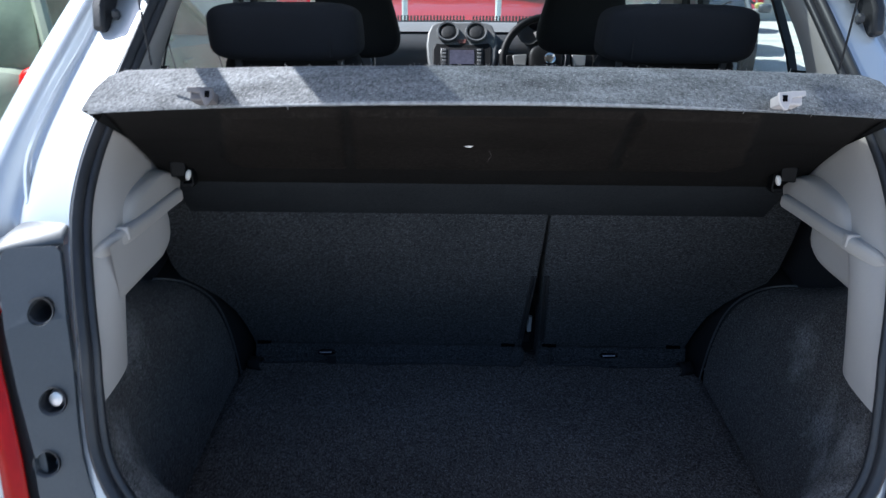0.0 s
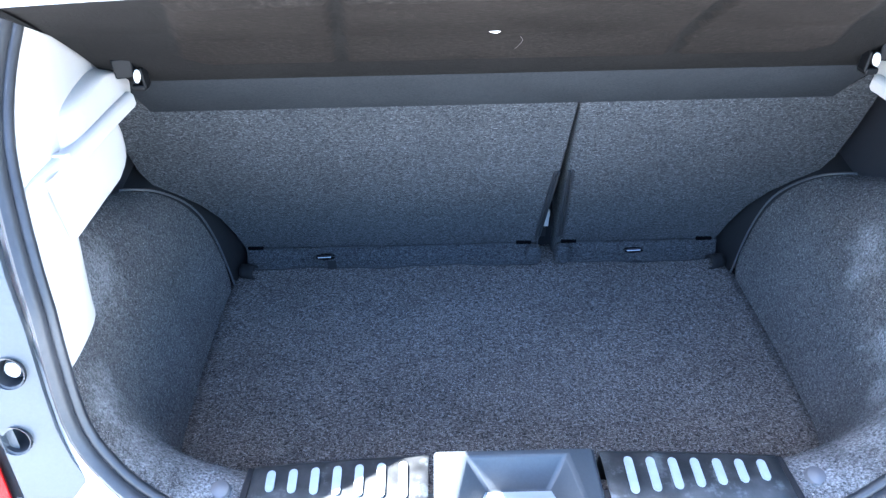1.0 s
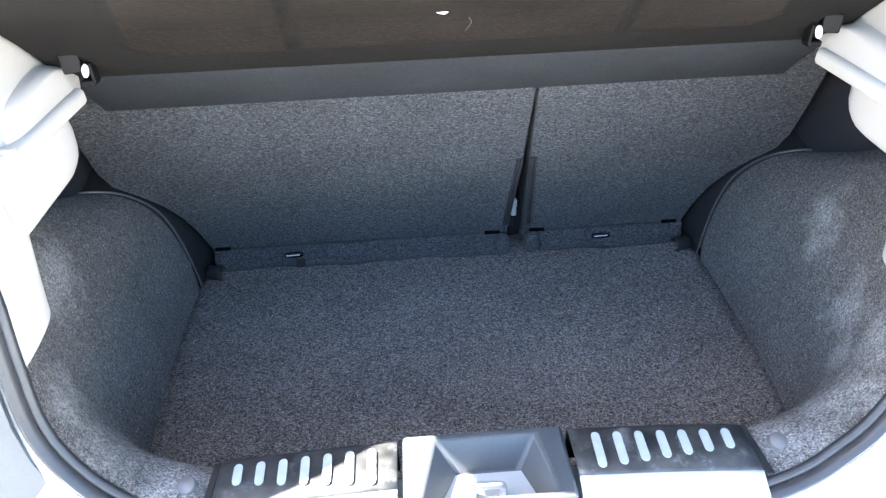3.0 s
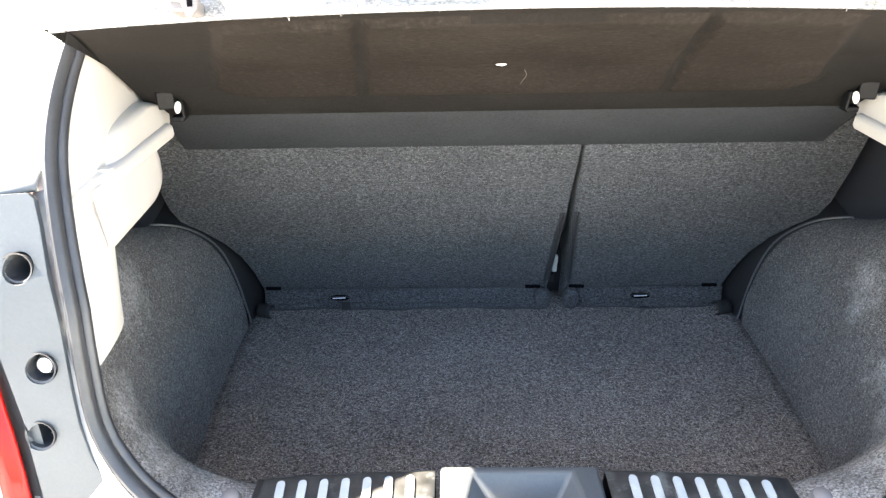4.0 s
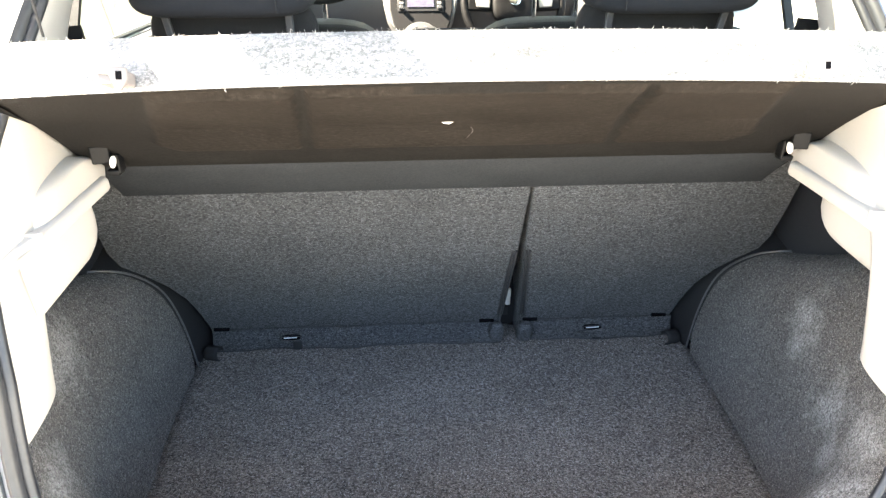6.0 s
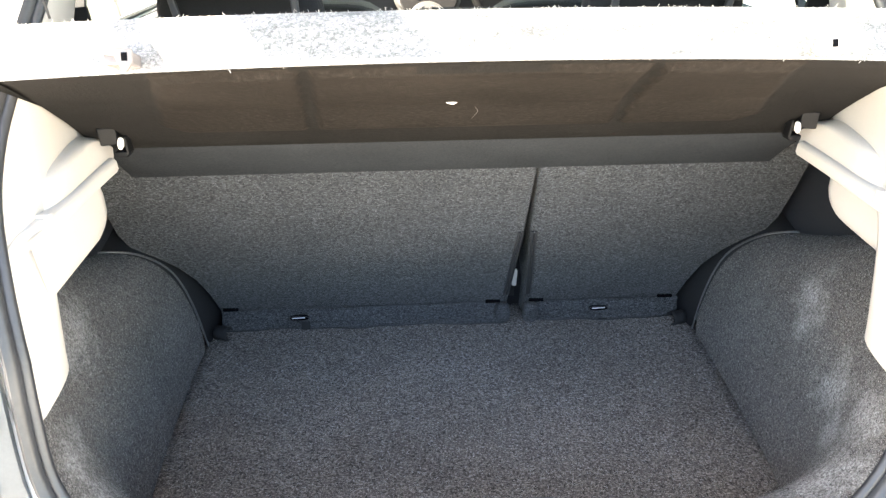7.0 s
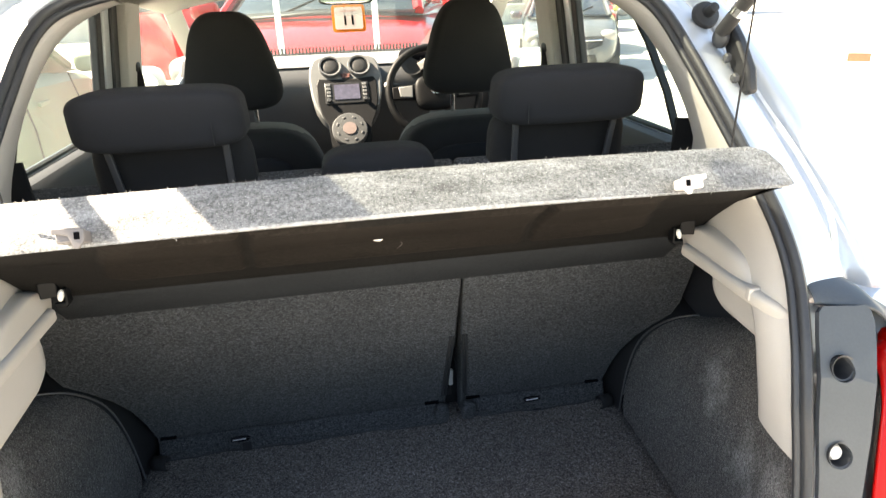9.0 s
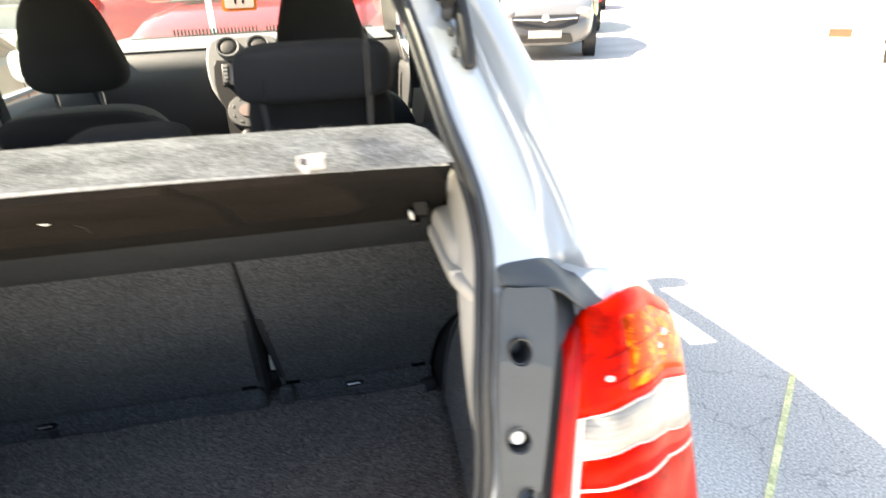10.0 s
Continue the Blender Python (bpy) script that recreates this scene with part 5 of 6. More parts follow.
# ---- cabin shell: roof, pillars, doors, glass ----
roof_rows = []
for y in np.linspace(.73, 1.86, 12):
    t = (y - .73) / 1.13
    h = 1.499 + .028 * math.sin(t * math.pi) - .02 * t
    roof_rows.append([(x, y, h - .05 * (abs(x) / .56) ** 4) for x in np.linspace(-.56, .56, 17)])
part("roof", grid(roof_rows), SILVER, car, "silver roof", solid=0.006)
part("headliner", grid([[(x, y, z - .045) for x, y, z in r] for r in roof_rows]), HEADLINER, car, "pale cloth headliner", solid=0.01)
for s in (1, -1):
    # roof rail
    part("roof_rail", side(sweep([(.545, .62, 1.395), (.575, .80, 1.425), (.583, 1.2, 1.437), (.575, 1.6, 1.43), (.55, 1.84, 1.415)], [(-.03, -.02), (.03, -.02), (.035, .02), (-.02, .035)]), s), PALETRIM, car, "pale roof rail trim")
    # quarter-light divider
    part("window_divider", side(sweep([(.635, .775, 1.10), (.624, .835, 1.21), (.610, .90, 1.30), (.585, .99, 1.41)], [(-.005, -.007), (.005, -.007), (.005, .007), (-.005, .007)], up=(1, 0, .2)), s), DARK, car)
    # door tops
    rows = [[(.555, y, .60), (.560, y, .85), (.575, y, 1.00), (.595, y, 1.085), (.620, y, 1.112), (.650, y, 1.114), (.665, y, 1.10)] for y in (.70, .78, .95, 1.15, 1.36)]
    part("rear_door_trim", side(grid(rows), s), DARK, car, "dark grey rear door trim", sub=1)
    part("rear_door_skin", side(grid([[(.665, y, 1.11), (.70, y, 1.02), (.745, y, .90), (.775, y, .65), (.76, y, .30)] for y in (.85, 1.1, 1.4)]), s), SILVER, car, solid=.01)
    part("belt_seal", side(sweep([(.655, .70, 1.118), (.655, 1.0, 1.118), (.652, 1.38, 1.12)], ring(.006, 6)), s), RUBBER, car)
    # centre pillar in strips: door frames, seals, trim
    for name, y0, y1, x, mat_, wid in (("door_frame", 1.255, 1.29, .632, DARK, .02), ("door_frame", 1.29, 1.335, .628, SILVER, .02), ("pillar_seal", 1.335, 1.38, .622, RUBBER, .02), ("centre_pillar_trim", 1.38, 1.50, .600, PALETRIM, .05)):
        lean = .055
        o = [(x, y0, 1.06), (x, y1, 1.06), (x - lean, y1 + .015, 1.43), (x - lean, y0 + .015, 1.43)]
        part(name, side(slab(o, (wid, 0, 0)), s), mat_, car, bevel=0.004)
    belt = sweep([(.588, 1.52, 1.36), (.587, 1.50, 1.25), (.575, 1.47, 1.16), (.55, 1.44, 1.02)], [(-.003, -.022), (.003, -.022), (.003, .022), (-.003, .022)], up=(0, 1, .2))
    part("seat_belt", side(belt, s), STRAP, car, "black seat belt")
    part("rear_seat_belt", side(sweep([(.535, .60, 1.20), (.53, .595, 1.14), (.52, .59, 1.08), (.50, .60, 1.0)], [(-.022, -.003), (.022, -.003), (.022, .003), (-.022, .003)], up=(0, 1, .2)), s), STRAP, car, "black rear seat belt")
    # front doors
    rows = [[(.575, y, .60), (.585, y, .85), (.60, y, 1.00), (.61, y, 1.06 + .0 * y), (.63, y, 1.085 - .02 * (y - 1.6)), (.66, y, 1.085 - .02 * (y - 1.6)), (.70, y, 1.0), (.76, y, .7), (.75, y, .3)] for y in (1.40, 1.7, 2.0, 2.3, 2.6)]
    part("front_door", side(grid(rows), s), DASH, car, "front door with a grey inner trim", sub=1)
    part("front_door_edge", side(sweep([(.648, 1.62, 1.095), (.648, 1.9, 1.095), (.640, 2.1, 1.12), (.625, 2.28, 1.17)], [(-.012, -.006), (.012, -.006), (.012, .008), (-.012, .008)]), s), SILVER, car, bevel=0.002)
    part("mirror_sail", side(slab([(.622, 2.12, 1.08), (.622, 2.42, 1.08), (.615, 2.34, 1.17), (.608, 2.24, 1.21)], (.02, 0, 0)), s), DASH, car, bevel=0.004)
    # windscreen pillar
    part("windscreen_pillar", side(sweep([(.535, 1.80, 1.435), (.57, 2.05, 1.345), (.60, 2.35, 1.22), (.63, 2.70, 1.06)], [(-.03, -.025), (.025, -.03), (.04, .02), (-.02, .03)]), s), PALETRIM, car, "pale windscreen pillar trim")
    # side glass
    part("rear_door_glass", side(slab([(.652, .70, 1.112), (.648, 1.26, 1.112), (.596, 1.27, 1.42), (.592, .86, 1.41)], (.004, 0, .001)), s), PANE, car)
    part("front_door_glass", side(slab([(.650, 1.60, 1.09), (.645, 2.30, 1.10), (.600, 2.05, 1.33), (.588, 1.82, 1.42), (.590, 1.62, 1.42)], (.004, 0, .001)), s), PANE, car)
    # door mirror
    mir = part("door_mirror", side(pillow((.80, 2.30, 1.13), (.085, .05, .062), .6, .55), s), SILVER, car, "silver door mirror")
    part("mirror_glass", side(slab([(.80 + .07 * math.cos(a), 2.254, 1.13 + .048 * math.sin(a)) for a in np.linspace(0, 2 * math.pi, 20, endpoint=False)], (0, -.004, 0)), s), shader("mirror_face", (.8, .82, .84), .03, metal=1.0), mir)
for ob_ in [o for o in bpy.data.objects if o.name.startswith(("rear_door_glass", "front_door_glass"))]:
    ob_.visible_shadow = False
screen_glass = part("windscreen", grid([[(x, 1.80 + .95 * k / 6 + .05 * (1 - (x / .55) ** 2), 1.45 - .33 * k / 6) for x in np.linspace(-.53 - .015 * k, .53 + .015 * k, 13)] for k in range(7)]), SCREENPANE, car, "clear windscreen", solid=.004)
screen_glass.visible_shadow = False
part("windscreen_header", sweep([(-.5, 1.83, 1.45), (0, 1.87, 1.465), (.5, 1.83, 1.45)], [(-.04, -.012), (.04, -.012), (.04, .012), (-.04, .012)]), HEADLINER, car, bevel=.006)
# floor pan, bulkhead and bonnet close the cabin
part("floor_pan", box(-.74, .74, .10, 3.1, .22, .30), DARK, car)
part("cabin_carpet", grid([[(x, y, .32 + .10 * math.exp(-(x / .14) ** 2)) for x in np.linspace(-.66, .66, 15)] for y in np.linspace(.75, 2.75, 9)]), CARPET, car, solid=.01)
bonnet = [[(x, y, 1.075 - .28 * ((y - 2.75) / .95) ** 2 - .05 * (abs(x) / .7) ** 3) for x in np.linspace(-.70, .70, 13)] for y in np.linspace(2.72, 3.62, 9)]
part("bonnet", grid(bonnet), SILVER, car, "silver bonnet", solid=.01)
part("front_end", grid([[(x, 3.60 - .12 * (abs(x) / .75) ** 2 + d, z) for x in np.linspace(-.76, .76, 13)] for d, z in ((0, .82), (.06, .70), (.08, .5), (.02, .25))]), SILVER, car, solid=.02)
for s in (1, -1):
    for y in (.58, 3.0):
        rot = Matrix.Translation((s * .73, y, .295)) @ Matrix.Rotation(radians(90), 4, "Y")
        wheel = part("wheel", moved(turned([(.19, -.085), (.27, -.09), (.295, -.06), (.295, .06), (.27, .09), (.19, .085)], 32), rot), TYRE, car, "black road tyre")
        part("wheel_rim", moved(turned([(.19, -.07), (.19, .07), (.12, .05), (.0001, .055)], 24), rot), CHROME, wheel)
    part("front_wing", side(grid([[(.70, y, 1.03 - .25 * max(0, (y - 2.9)) ** 2), (.775, y, .85), (.80, y, .62), (.785, y, .3)] for y in (2.55, 2.9, 3.3, 3.55)]), s), SILVER, car, solid=.01)
    part("sill_side", side(box(.70, .765, .95, 2.6, .20, .40), s), SILVER, car, bevel=.02)

# ---- dashboard and front seats ----
rows = []
for x in np.linspace(-.62, .62, 33):
    bow = .04 * (x / .6) ** 2
    rows.append([(x, 2.78 - bow, 1.165), (x, 2.62 - bow, 1.178), (x, 2.45 - bow, 1.184), (x, 2.38, 1.175), (x, 2.318, 1.152), (x, 2.270, 1.116), (x, 2.250, 1.066), (x, 2.262, .99), (x, 2.275, .92), (x, 2.285, .85), (x, 2.32, .78), (x, 2.45, .60)])
dash = part("dashboard", grid(rows), DASH, car, "dark grey dashboard", sub=1)
# paler skin over the dash top; its colour stands in for direct sun
part("dash_top", grid([[(x, y - .002, z + .004) for x, y, z in r[:5]] for r in rows]), DASHTOP, dash, "dashboard top, sunlight put into its paler grey", sub=1)
for k in range(46):
    x = -.36 + .72 * k / 45
    if abs(x - .03) > .02:
        part("vent_fin", box(x - .0042, x + .0042, 2.742, 2.750, 1.172, 1.205), INK, dash, smooth=False)
part("demister_rail", sweep([(-.55, 2.735, 1.172), (0, 2.76, 1.178), (.55, 2.735, 1.172)], ring(.008, 6)), BLACK, dash)
# centre stack on a leaning plane
def stack_at(x, z, out=0.0):
    y = table(z, [.80, .93, 1.20], [2.02, 2.09, 2.292])
    return (x, y - out * .8, z + out * .6)


so = [(-.100, 1.196), (.100, 1.196), (.126, 1.185), (.142, 1.155), (.147, 1.11), (.142, 1.06), (.130, 1.015), (.108, .980), (.080, .955), (-.080, .955), (-.108, .980), (-.130, 1.015), (-.142, 1.06), (-.147, 1.11), (-.142, 1.155), (-.126, 1.185)]
stack = part("centre_console", slab([stack_at(x - .006, z) for x, z in so], (0, .10, -.05)), CONSOLE, car, "silver-grey centre console", bevel=.008, segments=3)
si = [(-.108, 1.114), (-.05, 1.110), (.04, 1.110), (.112, 1.116), (.124, 1.10), (.122, 1.03), (.110, .985), (.088, .945), (.076, .85), (-.076, .85), (-.084, .945), (-.106, .985), (-.118, 1.03), (-.120, 1.09)]
part("console_face", slab([stack_at(x - .006, z, .004) for x, z in si], (0, .01, -.005)), CLUSTER, stack, "gunmetal console face", bevel=.004)
lay = Matrix.Rotation(radians(90 - 37), 4, "X")
for x in (-.064, .053):
    m = Matrix.Translation(stack_at(x, 1.154, .004)) @ lay
    vent = part("air_vent", moved(turned([(.046, -.01), (.047, .006), (.044, .012), (.038, .011), (.036, .004), (.036, -.012), (.0001, -.013)], 30), m), STACK, stack, "round air vent with a bright ring")
    part("vent_core", moved(turned([(.0345, -.010), (.0345, .003), (.031, .006), (.020, .008), (.0001, .009)], 28), m), BLACK, vent, "dark round vent ball")
part("hazard_button", slab([stack_at(x, z, .006) for x, z in ((-.024, 1.128), (.014, 1.128), (.010, 1.112), (-.020, 1.112))], (0, .006, 0)), shader("hazard_red", (.16, .07, .06), .4), stack, bevel=.002)
radio = part("radio", slab([stack_at(x, z, .008) for x, z in ((-.093, 1.096), (.082, 1.096), (.082, 1.020), (-.093, 1.020))], (0, .012, -.006)), RADIO, stack, "grey head unit", bevel=.003)
part("radio_screen", slab([stack_at(x, z, .0105) for x, z in ((-.056, 1.086), (.045, 1.086), (.045, 1.034), (-.056, 1.034))], (0, .003, 0)), SCREEN, radio, "lit navigation screen")
for x in (-.078, .066):
    for k in range(4):
        z = 1.086 - .013 * k
        part("radio_button", slab([stack_at(x + a, z + b, .0115) for a, b in ((-.008, .004), (.008, .004), (.008, -.004), (-.008, -.004))], (0, .004, 0)), STACK, radio, bevel=.001)
    part("radio_knob", moved(turned([(.009, 0), (.009, .010), (.007, .012), (.0001, .012)], 16), Matrix.Translation(stack_at(x, 1.030, .010)) @ lay), DARKGREY, radio)
m = Matrix.Translation(stack_at(-.009, .926, .012)) @ lay
dial = part("climate_dial", moved(turned([(.070, -.02), (.070, .006), (.066, .011), (.034, .013), (.0001, .013)], 40), m), DIAL, stack, "round silver climate control")
part("dial_centre", moved(turned([(.027, .0125), (.026, .0160), (.0001, .0165)], 24), m), shader("pale_pink_display", (.20, .155, .145), .4, grain=.05), dial)
for k in range(8):
    a = k * math.pi / 4 + .4
    part("dial_button", moved(box(-.006, .006, -.003, .003, .011, .0142), m @ Matrix.Translation((.050 * math.cos(a), .050 * math.sin(a), 0)) @ Matrix.Rotation(a + math.pi / 2, 4, "Z")), STACK, dial, bevel=.001)
# instrument hood, wheel
part("instrument_hood", pillow((.362, 2.33, 1.165), (.135, .09, .052), .6, .5), INK, dash)
for x in (.27, .345, .42):
    part("gauge", moved(turned([(.043, 0), (.045, .004), (.040, .002), (.0001, -.004)], 24), Matrix.Translation((x, 2.238, 1.155)) @ Matrix.Rotation(radians(72), 4, "X")), BLACK, dash, "round instrument dial")
part("paper_slip", slab([(.285, 2.20, 1.16), (.33, 2.20, 1.185), (.345, 2.20, 1.16), (.30, 2.20, 1.135)], (0, .002, 0)), CARD, car, "white slip of paper over the dials")
wm = Matrix.Translation((.338, 2.10, 1.058)) @ Matrix.Rotation(radians(64), 4, "X")
wheel_ring = tube([(.182 * math.cos(a), .182 * math.sin(a), 0) for a in np.linspace(0, 2 * math.pi, 48, endpoint=False)], .0155, 10, True, (0, 0, 1))
steer = part("steering_wheel", moved(wheel_ring, wm), PIVOT, car, "black three-spoke steering wheel with silver switch pads")
part("wheel_hub", moved(pillow((0, -.01, .012), (.082, .070, .026), .5, .6), wm), PIVOT, steer)
part("hub_badge", moved(turned([(.020, .036), (.022, .040), (.018, .042), (.0001, .041)], 20), wm), CHROME, steer, "plain round chrome badge")
for sx in (-1, 1):
    part("spoke", moved(slab([(sx * .07, .03, .0), (sx * .17, .022, -.004), (sx * .17, -.028, -.004), (sx * .07, -.035, .0)], (0, 0, .018)), wm), PIVOT, steer, bevel=.004)
    part("switch_pad", moved(slab([(sx * .088, .022, .019), (sx * .145, .018, .017), (sx * .140, -.022, .017), (sx * .092, -.026, .019)], (0, 0, .006)), wm), SATIN, steer, "silver switch pad", bevel=.003)
part("spoke_low", moved(slab([(-.03, -.07, 0), (.03, -.07, 0), (.018, -.172, -.004), (-.018, -.172, -.004)], (0, 0, .014)), wm), STACK, steer, bevel=.003)
part("wheel_stalk", tube([(.30, 2.15, 1.06), (.20, 2.13, 1.085), (.155, 2.12, 1.09)], .008, 8), BLACK, steer)
part("stalk_end", pillow((.152, 2.118, 1.091), (.012, .012, .012), 1, 1, 12, 8), WHITEPL, steer)
for x in (-.56, .56):
    m = Matrix.Translation((x, 2.285, 1.08)) @ Matrix.Rotation(radians(80), 4, "X")
    v_ = part("end_vent", moved(turned([(.044, -.01), (.046, .006), (.040, .010), (.036, .0), (.0001, -.006)], 24), m), STACK, dash, "round end air vent")
    part("vent_core", moved(turned([(.034, -.008), (.034, .004), (.0001, .008)], 20), m), BLACK, v_)
part("tunnel_console", pillow((-.01, 1.75, .60), (.095, .42, .16), .4, .35), DARK, car, "dark centre tunnel")
part("gear_knob", pillow((0.0, 1.93, .86), (.025, .028, .035), .9, .9, 16, 10), BLACK, car, "black gear knob")

for s in (1, -1):
    seat = part("front_seat", pillow((s * .325, 1.38, .80), (.285, .085, .305), .42, .42, 36, 20, 0.22, -0.28), FABRIC, car, "black cloth front seat with a tall headrest")
    part("seat_front_cover", pillow((s * .325, 1.412, .804), (.278, .080, .305), .42, .42, 36, 20, 0.22, -0.28), SEATFRONT, seat, "paler cloth on the front of the backrest")
    part("seat_base", pillow((s * .33, 1.68, .48), (.25, .27, .10), .4, .35), FABRIC, seat)
    part("seat_pocket", pillow((s * .33, 1.318, .82), (.185, .04, .22), .4, .4, taper=.1, lean=-0.3), FABRIC2, seat)
    part("headrest", pillow((s * .312, 1.345, 1.272 + s * .006), (.142, .052, .124), .55, .55, 36, 20, 0.46, -0.12), FABRIC, seat, "tall black cloth front headrest")
    for x in (-.055, .055):
        part("headrest_post", tube([(s * .322 + x, 1.345, 1.19), (s * .322 + x, 1.35, 1.07)], .006, 8, up=(0, 1, 0)), CHROME, seat)
        part("post_collar", moved(turned([(.016, 0), (.014, .010), (.0001, .011)], 14), Matrix.Translation((s * .322 + x, 1.343, 1.092))), BLACK, seat)

# front seat belts hanging by the middle pillars
for s in (1, -1):
    belt = part("seat_belt", side(sweep([(.578, 1.462, 1.255), (.574, 1.456, 1.225), (.572, 1.450, 1.18), (.572, 1.44, 1.08)], [(-.003, -.014), (.003, -.014), (.003, .014), (-.003, .014)], up=(1, 0, 0)), s), STRAP, car, "black webbing seat belt")
    part("belt_guide", side(pillow((.578, 1.465, 1.258), (.012, .022, .014), .6, .6, 16, 10), s), BLACK, belt)

# interior mirror and the numbered card on the windscreen
rm = part("interior_mirror", pillow((.016, 2.005, 1.422), (.098, .014, .030), .4, .3), BLACK, car, "black interior mirror")
part("mirror_glass", slab([(.016 + .091 * math.copysign(abs(math.cos(a)) ** .4, math.cos(a)), 1.9895, 1.422 + .025 * math.copysign(abs(math.sin(a)) ** .5, math.sin(a))) for a in np.linspace(0, 2 * math.pi, 28, endpoint=False)], (0, -.002, 0)), shader("mirror_silver", (.7, .72, .74), .03, metal=1.0), rm)
part("mirror_stem", tube([(.016, 2.015, 1.43), (.016, 1.985, 1.455)], .009, 8, up=(0, 1, 0)), BLACK, rm)
card_m = Matrix.Translation((.024, 2.128, 1.342)) @ Matrix.Rotation(radians(66), 4, "X")


def round_rect(w, h, r, z):
    out = []
    for cx, cy, a0 in ((w - r, h - r, 0), (r - w, h - r, 90), (r - w, r - h, 180), (w - r, r - h, 270)):
        out += [(cx + r * math.cos(radians(a0 + a)), cy + r * math.sin(radians(a0 + a)), z) for a in (0, 30, 60, 90)]
    return out


card = part("number_card", moved(slab(round_rect(.062, .052, .012, 0), (0, 0, .002)), card_m), ORANGE, car, "orange-edged card with a black number on the windscreen")
part("card_face", moved(slab(round_rect(.052, .042, .007, .0022), (0, 0, .001)), card_m), CARD, card)
part("card_line", moved(slab([(-.030, .026, .0034), (.030, .026, .0034), (.030, .0285, .0034), (-.030, .0285, .0034)], (0, 0, .0004)), card_m), shader("faint_red_ink", (.75, .35, .30), .6), card)
for x in (-.0145, .0145):
    txt = bpy.data.curves.new("numeral", "FONT")
    txt.body = "1"
    txt.size, txt.align_x, txt.align_y, txt.extrude, txt.offset = .050, "CENTER", "CENTER", .0001, .0014
    tmp = new("numeral_curve", txt)
    me_t = bpy.data.meshes.new_from_object(tmp)
    bpy.data.objects.remove(tmp)
    me_t.materials.append(INK)
    num = new("numeral", me_t)
    num.parent = card
    num.matrix_basis = card_m @ Matrix.Translation((x * .95, -.010, .0035))
part("hanging_tag", slab([(.005, 2.10, 1.40), (.055, 2.10, 1.40), (.055, 2.09, 1.425), (.005, 2.09, 1.425)], (0, .003, 0)), shader("red_tag", (.55, .06, .02), .6), card)

# ---- the car park around ----


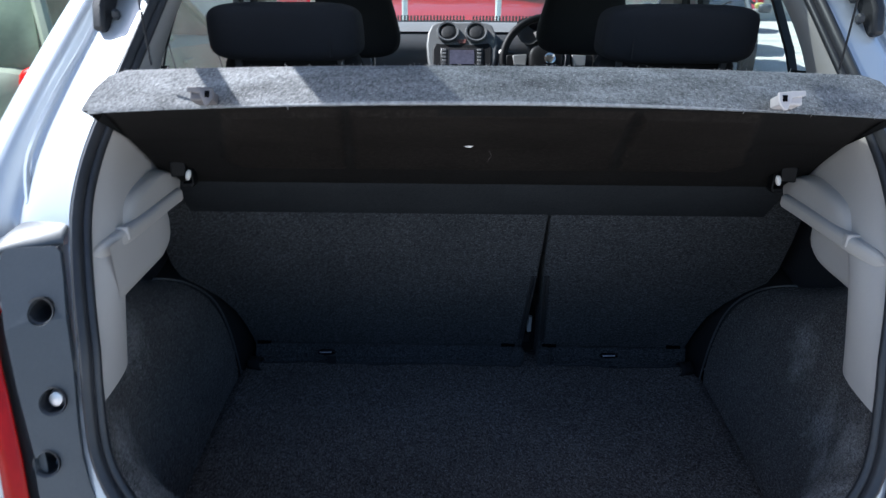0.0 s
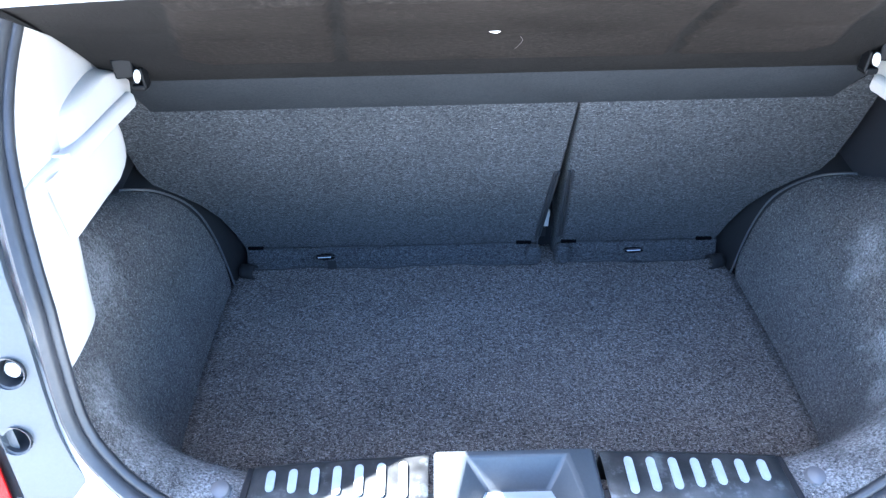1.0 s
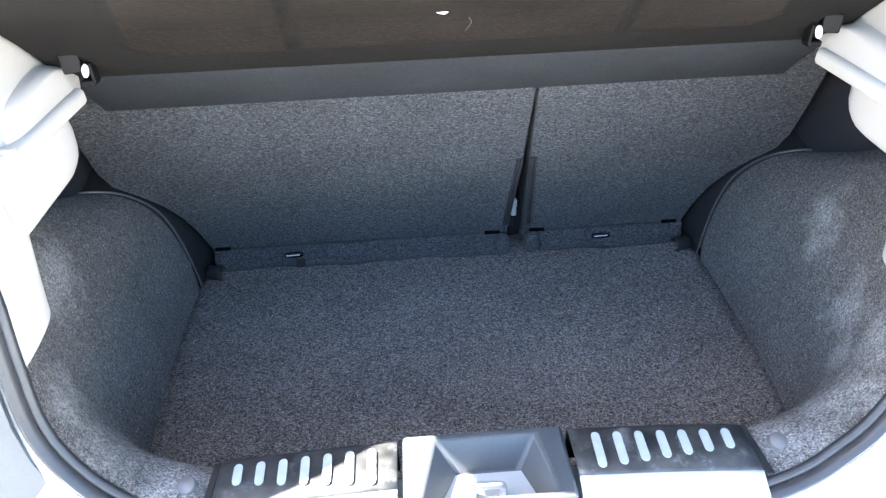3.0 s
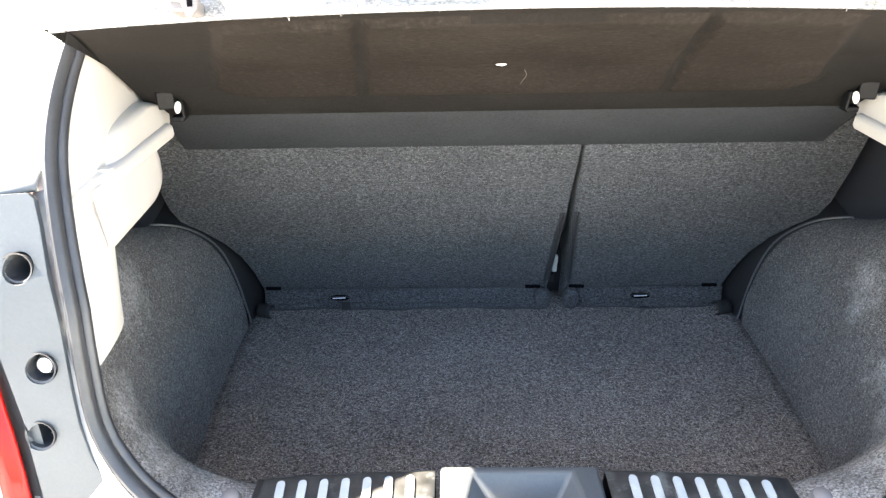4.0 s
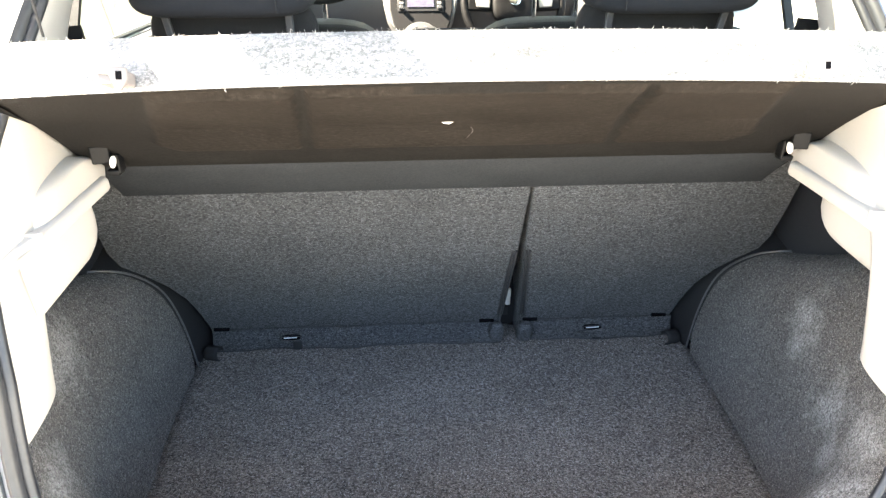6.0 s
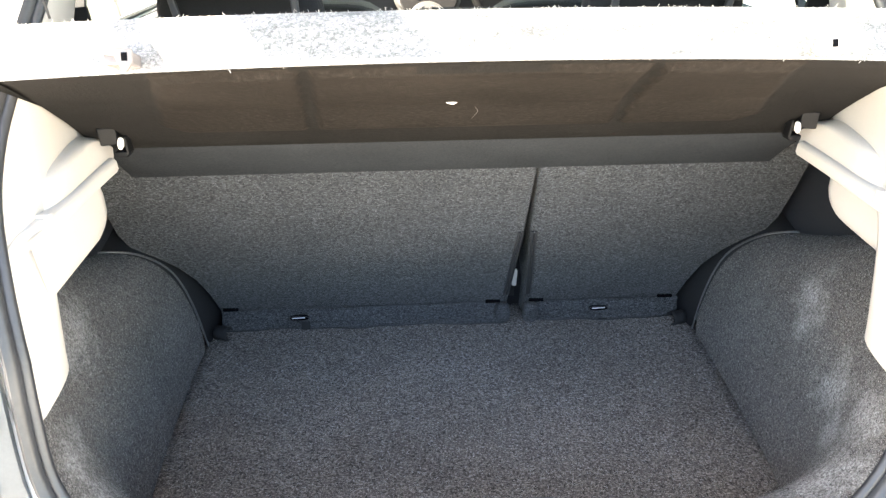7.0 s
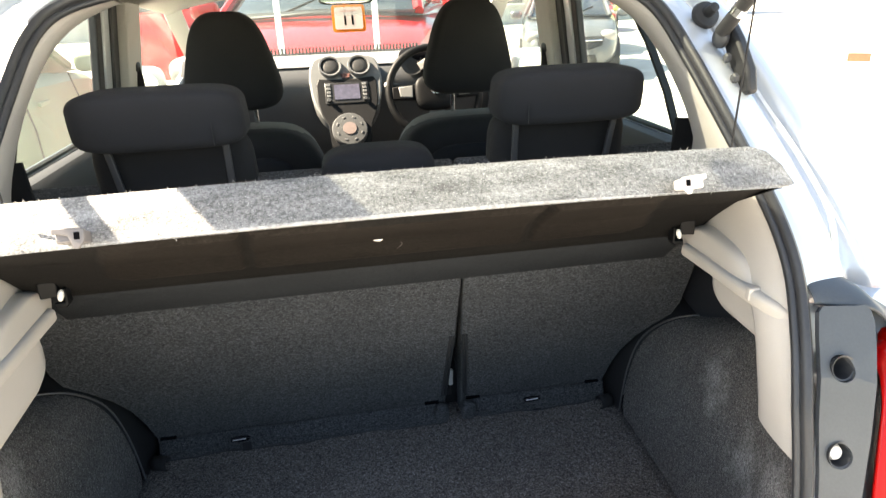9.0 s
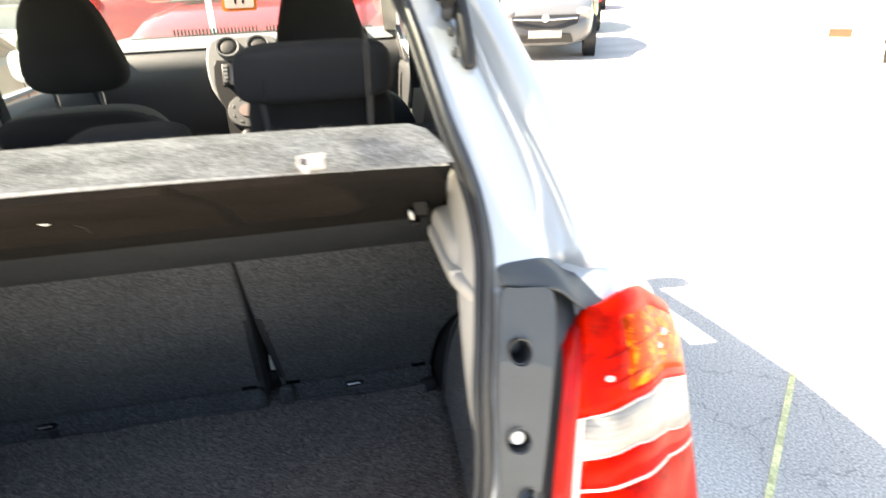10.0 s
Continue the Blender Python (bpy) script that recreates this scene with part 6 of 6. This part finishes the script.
def parked_car(name, m, paint, label, plate=True, group="parked cars", glass=None):
    """A small hatchback, nose towards its own +y."""
    c = new(name)
    c.matrix_basis = m
    tagged(c, label, "car", group)

    def add(n, shape, mat_, lab="", parent=None, **k):
        ob = new(n, mesh(n, shape[0], shape[1], mat_, k.get("smooth", True), 35))
        ob.parent = parent or c
        if lab:
            tagged(ob, lab)
        if k.get("solid"):
            md = ob.modifiers.new("thick", "SOLIDIFY")
            md.thickness, md.offset = k["solid"], 0
        if k.get("bevel"):
            md = ob.modifiers.new("edges", "BEVEL")
            md.width, md.segments, md.limit_method = k["bevel"], 2, "ANGLE"
        if k.get("sub"):
            md = ob.modifiers.new("smooth", "SUBSURF")
            md.levels = md.render_levels = k["sub"]
        return ob
    ys = [-1.88, -1.80, -1.45, -1.0, -.3, .5, 1.05, 1.45, 1.75, 1.90, 1.95]
    belt = [.78, .95, 1.02, 1.02, 1.0, .97, .95, .88, .78, .66, .50]
    wid = [.66, .74, .80, .82, .83, .83, .82, .79, .73, .64, .56]
    rows = []
    for y, b, w in zip(ys, belt, wid):
        rows.append([(-w * .86, y, .22), (-w, y, .38), (-w * 1.01, y, b * .68), (-w * .95, y, b - .03), (-w * .82, y, b), (0, y, b + .035), (w * .82, y, b), (w * .95, y, b - .03), (w * 1.01, y, b * .68), (w, y, .38), (w * .86, y, .22)])
    shell = add("body", capped(rows), paint, "", sub=1)
    gl = []
    for y, z, w in ((-1.70, .98, .66), (-1.45, 1.36, .55), (-1.0, 1.48, .53), (-.2, 1.51, .54), (.25, 1.45, .54), (1.0, .99, .68)):
        gl.append([(-w - .10 * (z < 1.2), y, .95), (-w, y, z - .03), (-w * .8, y, z), (0, y, z + .02), (w * .8, y, z), (w, y, z - .03), (w + .10 * (z < 1.2), y, .95)])
    add("glasshouse", capped(gl), glass or CARGLASS, "glass all round")
    add("roof", grid([[(x * w, y, z + .012 - .03 * abs(x) ** 3) for x in np.linspace(-1, 1, 9)] for y, z, w in ((-1.45, 1.372, .53), (-1.0, 1.49, .53), (-.2, 1.52, .54), (.22, 1.462, .53))]), paint, solid=.02)
    for s in (1, -1):
        for pts in ([(s * .55, .24, 1.44), (s * .68, 1.0, .98)], [(s * .565, -.35, 1.49), (s * .80, -.35, .98)], [(s * .56, -1.42, 1.36), (s * .74, -1.72, .96)]):
            add("pillar", tube(pts, .035, 8), paint)
        for y in (-1.25, 1.22):
            rot = Matrix.Translation((s * .74, y, .30)) @ Matrix.Rotation(radians(90), 4, "Y")
            w_ = add("wheel", moved(turned([(.20, -.09), (.28, -.095), (.30, -.06), (.30, .06), (.28, .095), (.20, .09)], 28), rot), TYRE)
            add("rim", moved(turned([(.20, -.075), (.20, .09), (.15, .07), (.05, .085), (.0001, .085)], 20), rot), CHROME, parent=w_)
            add("wheel_arch", moved(turned([(.355, -.09), (.355, .094), (.32, .094), (.32, -.09)], 28), rot), BLACK)
        add("headlamp", pillow((s * .60, 1.70, .70), (.13, .16, .085), .7, .7, 20, 12), CLEARLENS, "clear headlamp")
        add("tail_lamp", pillow((s * .70, -1.78, .84), (.09, .10, .13), .6, .6, 16, 10), REDLENS, "red tail lamp")
        add("door_mirror", pillow((s * .92, .72, 1.02), (.10, .06, .07), .6, .6, 16, 10), paint)
        add("door_handle", moved(box(-.012, .012, -.08, .08, -.014, .014), Matrix.Translation((s * .838, -.15, .83))), paint, bevel=.006)
        add("door_gap", tube([(s * .845, .60, .35), (s * .845, .60, .7), (s * .80, .58, .96)], .006, 5, up=(0, 1, 0)), BLACK)
        add("door_gap", tube([(s * .848, -.42, .35), (s * .848, -.42, .7), (s * .80, -.40, .98)], .006, 5, up=(0, 1, 0)), BLACK)
    add("grille", slab([(-.50, 1.915, .56), (-.30, 1.955, .50), (.30, 1.955, .50), (.50, 1.915, .56), (.54, 1.88, .70), (-.54, 1.88, .70)], (0, .03, 0)), BLACK, "black grille", bevel=.01)
    add("lower_grille", slab([(-.45, 1.94, .28), (.45, 1.94, .28), (.40, 1.965, .42), (-.40, 1.965, .42)], (0, .02, 0)), BLACK, bevel=.01)
    add("grille_bar", tube([(-.50, 1.94, .645), (0, 1.985, .630), (.50, 1.94, .645)], .012, 8), CHROME)
    add("badge", moved(turned([(.06, 0), (.06, .012), (.0001, .018)], 20), Matrix.Translation((0, 1.97, .655)) @ Matrix.Rotation(radians(-90), 4, "X")), CHROME, "plain round chrome badge")
    if plate:
        add("number_plate", box(-.26, .26, 1.982, 1.992, .36, .47), CARD, "white number plate", bevel=.004)
        add("plate_bar", box(-.20, .20, 1.9925, 1.994, .388, .442), shader("pale_grey_ink", (.45, .45, .44), .6))
    for s in (1, -1):
        add("wiper", tube([(s * .15 + .1, 1.03, .985), (s * .15 - .25, .80, 1.13)], .010, 6), BLACK)
    add("cowl", grid([[(-.66, 1.00, .985), (0, 1.10, 1.0), (.66, 1.00, .985)], [(-.64, 1.12, .955), (0, 1.22, .985), (.64, 1.12, .955)]]), BLACK, solid=.01)
    return c


def put(x, y, turn, k=1.0):
    return pose(x, y, 0, 0, 0, turn) @ Matrix.Diagonal((k, k, k, 1))


parked_car("red_hatchback", put(.20, 6.95, 166, 1.33), REDPAINT, "large red car parked nose to nose with the silver one", glass=SKYGLASS)
parked_car("red_hatchback", put(-2.15, 12.6, 2, 1.4), REDPAINT, "tall red car beyond the next bay")
parked_car("silver_hatchback", put(4.55, 11.75, 161, 1.04), GREYPAINT, "silver-grey hatchback with a wide black grille and pale number plate")
parked_car("yellow_hatchback", put(6.35, 15.9, 166), AMBERPAINT, "yellow hatchback behind the black one")
parked_car("red_hatchback", put(10.1, 24.0, 166), REDPAINT, "red hatchback further along the row")
parked_car("pale_hatchback", put(-2.84, 4.35, 3, 1.0), PALEPAINT, "pale green-grey hatchback in the next bay", glass=PALEGLASS)

parked_car("beige_hatchback", put(9.6, 7.75, -44), PALEBEIGE, "pale beige car across the sunlit lane")
# low wheel stop on the lane
ws = thing("wheel_stop", (10.0, 10.4, 0), "low worn brown wheel stop on the asphalt", "wheel stop")
part("block", moved(capped([[(x, -.09, 0), (x, -.07, .15), (x, .07, .15), (x, .09, 0)] for x in (-.19, -.16, .16, .19)]), Matrix.Translation((10.0, 10.4, 0)) @ Matrix.Rotation(radians(-44), 4, "Z")), BROWNPAINT, ws)

# painted bay line
ln = part("bay_line", slab([(1.936, 1.254, .0), (1.406, .684, .0), (.195, -.596, .0), (.178, -.583, .0), (1.391, .699, .0), (1.922, 1.268, .0), (2.02, 1.37, 0), (2.034, 1.356, 0)], (0, 0, .004)), YELLOW, smooth=False)
tagged(ln, "worn yellow painted bay line on the asphalt", "road marking", kind="structure")
# white posts in front of the car
for x, y in ((-.355, 3.78), (.245, 3.78)):
    po = thing("white_post", (x, y, 0), "slim white painted post on a square foot", "post", "white posts")
    part("shaft", moved(turned([(.019, 0), (.019, 2.2), (.014, 2.22), (.0001, 2.225)], 14), Matrix.Translation((x, y, 0))), POSTWHITE, po)
    part("foot", box(x - .09, x + .09, y - .09, y + .09, 0, .012), POSTWHITE, po, bevel=.004)
# banner beyond
bn = thing("green_banner", (-.75, 9.6, 0), "green and white banner on a pole behind the cars", "banner")
part("banner_pole", moved(turned([(.03, 0), (.03, 3.0), (.0001, 3.01)], 12), Matrix.Translation((-.75, 9.6, 0))), POSTWHITE, bn)
part("banner_cloth", grid([[(-.78 - .5 * k / 6, 9.6 + .03 * math.sin(k * 1.3 + z * 3), z) for k in range(7)] for z in np.linspace(1.2, 2.9, 9)]), CLOTHGREEN, bn, solid=.004)
# boundary wall and hedge
wl = part("wall_west", box(-14.3, -14.0, -20, 30, 0, 2.2), WALLMAT, smooth=False)
tagged(wl, "pale rendered boundary wall", "wall", kind="structure")
rng = np.random.RandomState(4)
hv, hf = [], []
for n in range(5200):
    c = Vector((-9.5 + rng.uniform(-.7, .7), rng.uniform(-8, 16), rng.uniform(.1, 1.9)))
    a = Vector(rng.normal(size=3)).normalized() * .10
    b = Vector(rng.normal(size=3)).normalized() * .06
    k = len(hv)
    hv += [tuple(c - a), tuple(c + b), tuple(c + a), tuple(c - b)]
    hf.append((k, k + 1, k + 2, k + 3))
hd = new("hedge", mesh("hedge", hv, hf, HEDGE, False))
tagged(hd, "sunlit green hedge along the car park's edge", "hedge", kind="stuff")
bl = thing("low_building", (0, 34, 0), "low pale building at the far end of the car park", "building")
part("wall", box(-22, 22, 33, 42, 0, 4.2), WALLMAT, bl, smooth=False)
part("roof", box(-22.4, 22.4, 32.6, 42.4, 4.2, 4.6), GREY, bl, bevel=.03)
for k in range(9):
    x = -18 + 4.5 * k
    w_ = part("window", box(x - 1.1, x + 1.1, 32.94, 33.05, 1.0, 2.9), CARGLASS, bl)
    part("sill", box(x - 1.2, x + 1.2, 32.86, 33.0, .92, 1.0), POSTWHITE, w_)
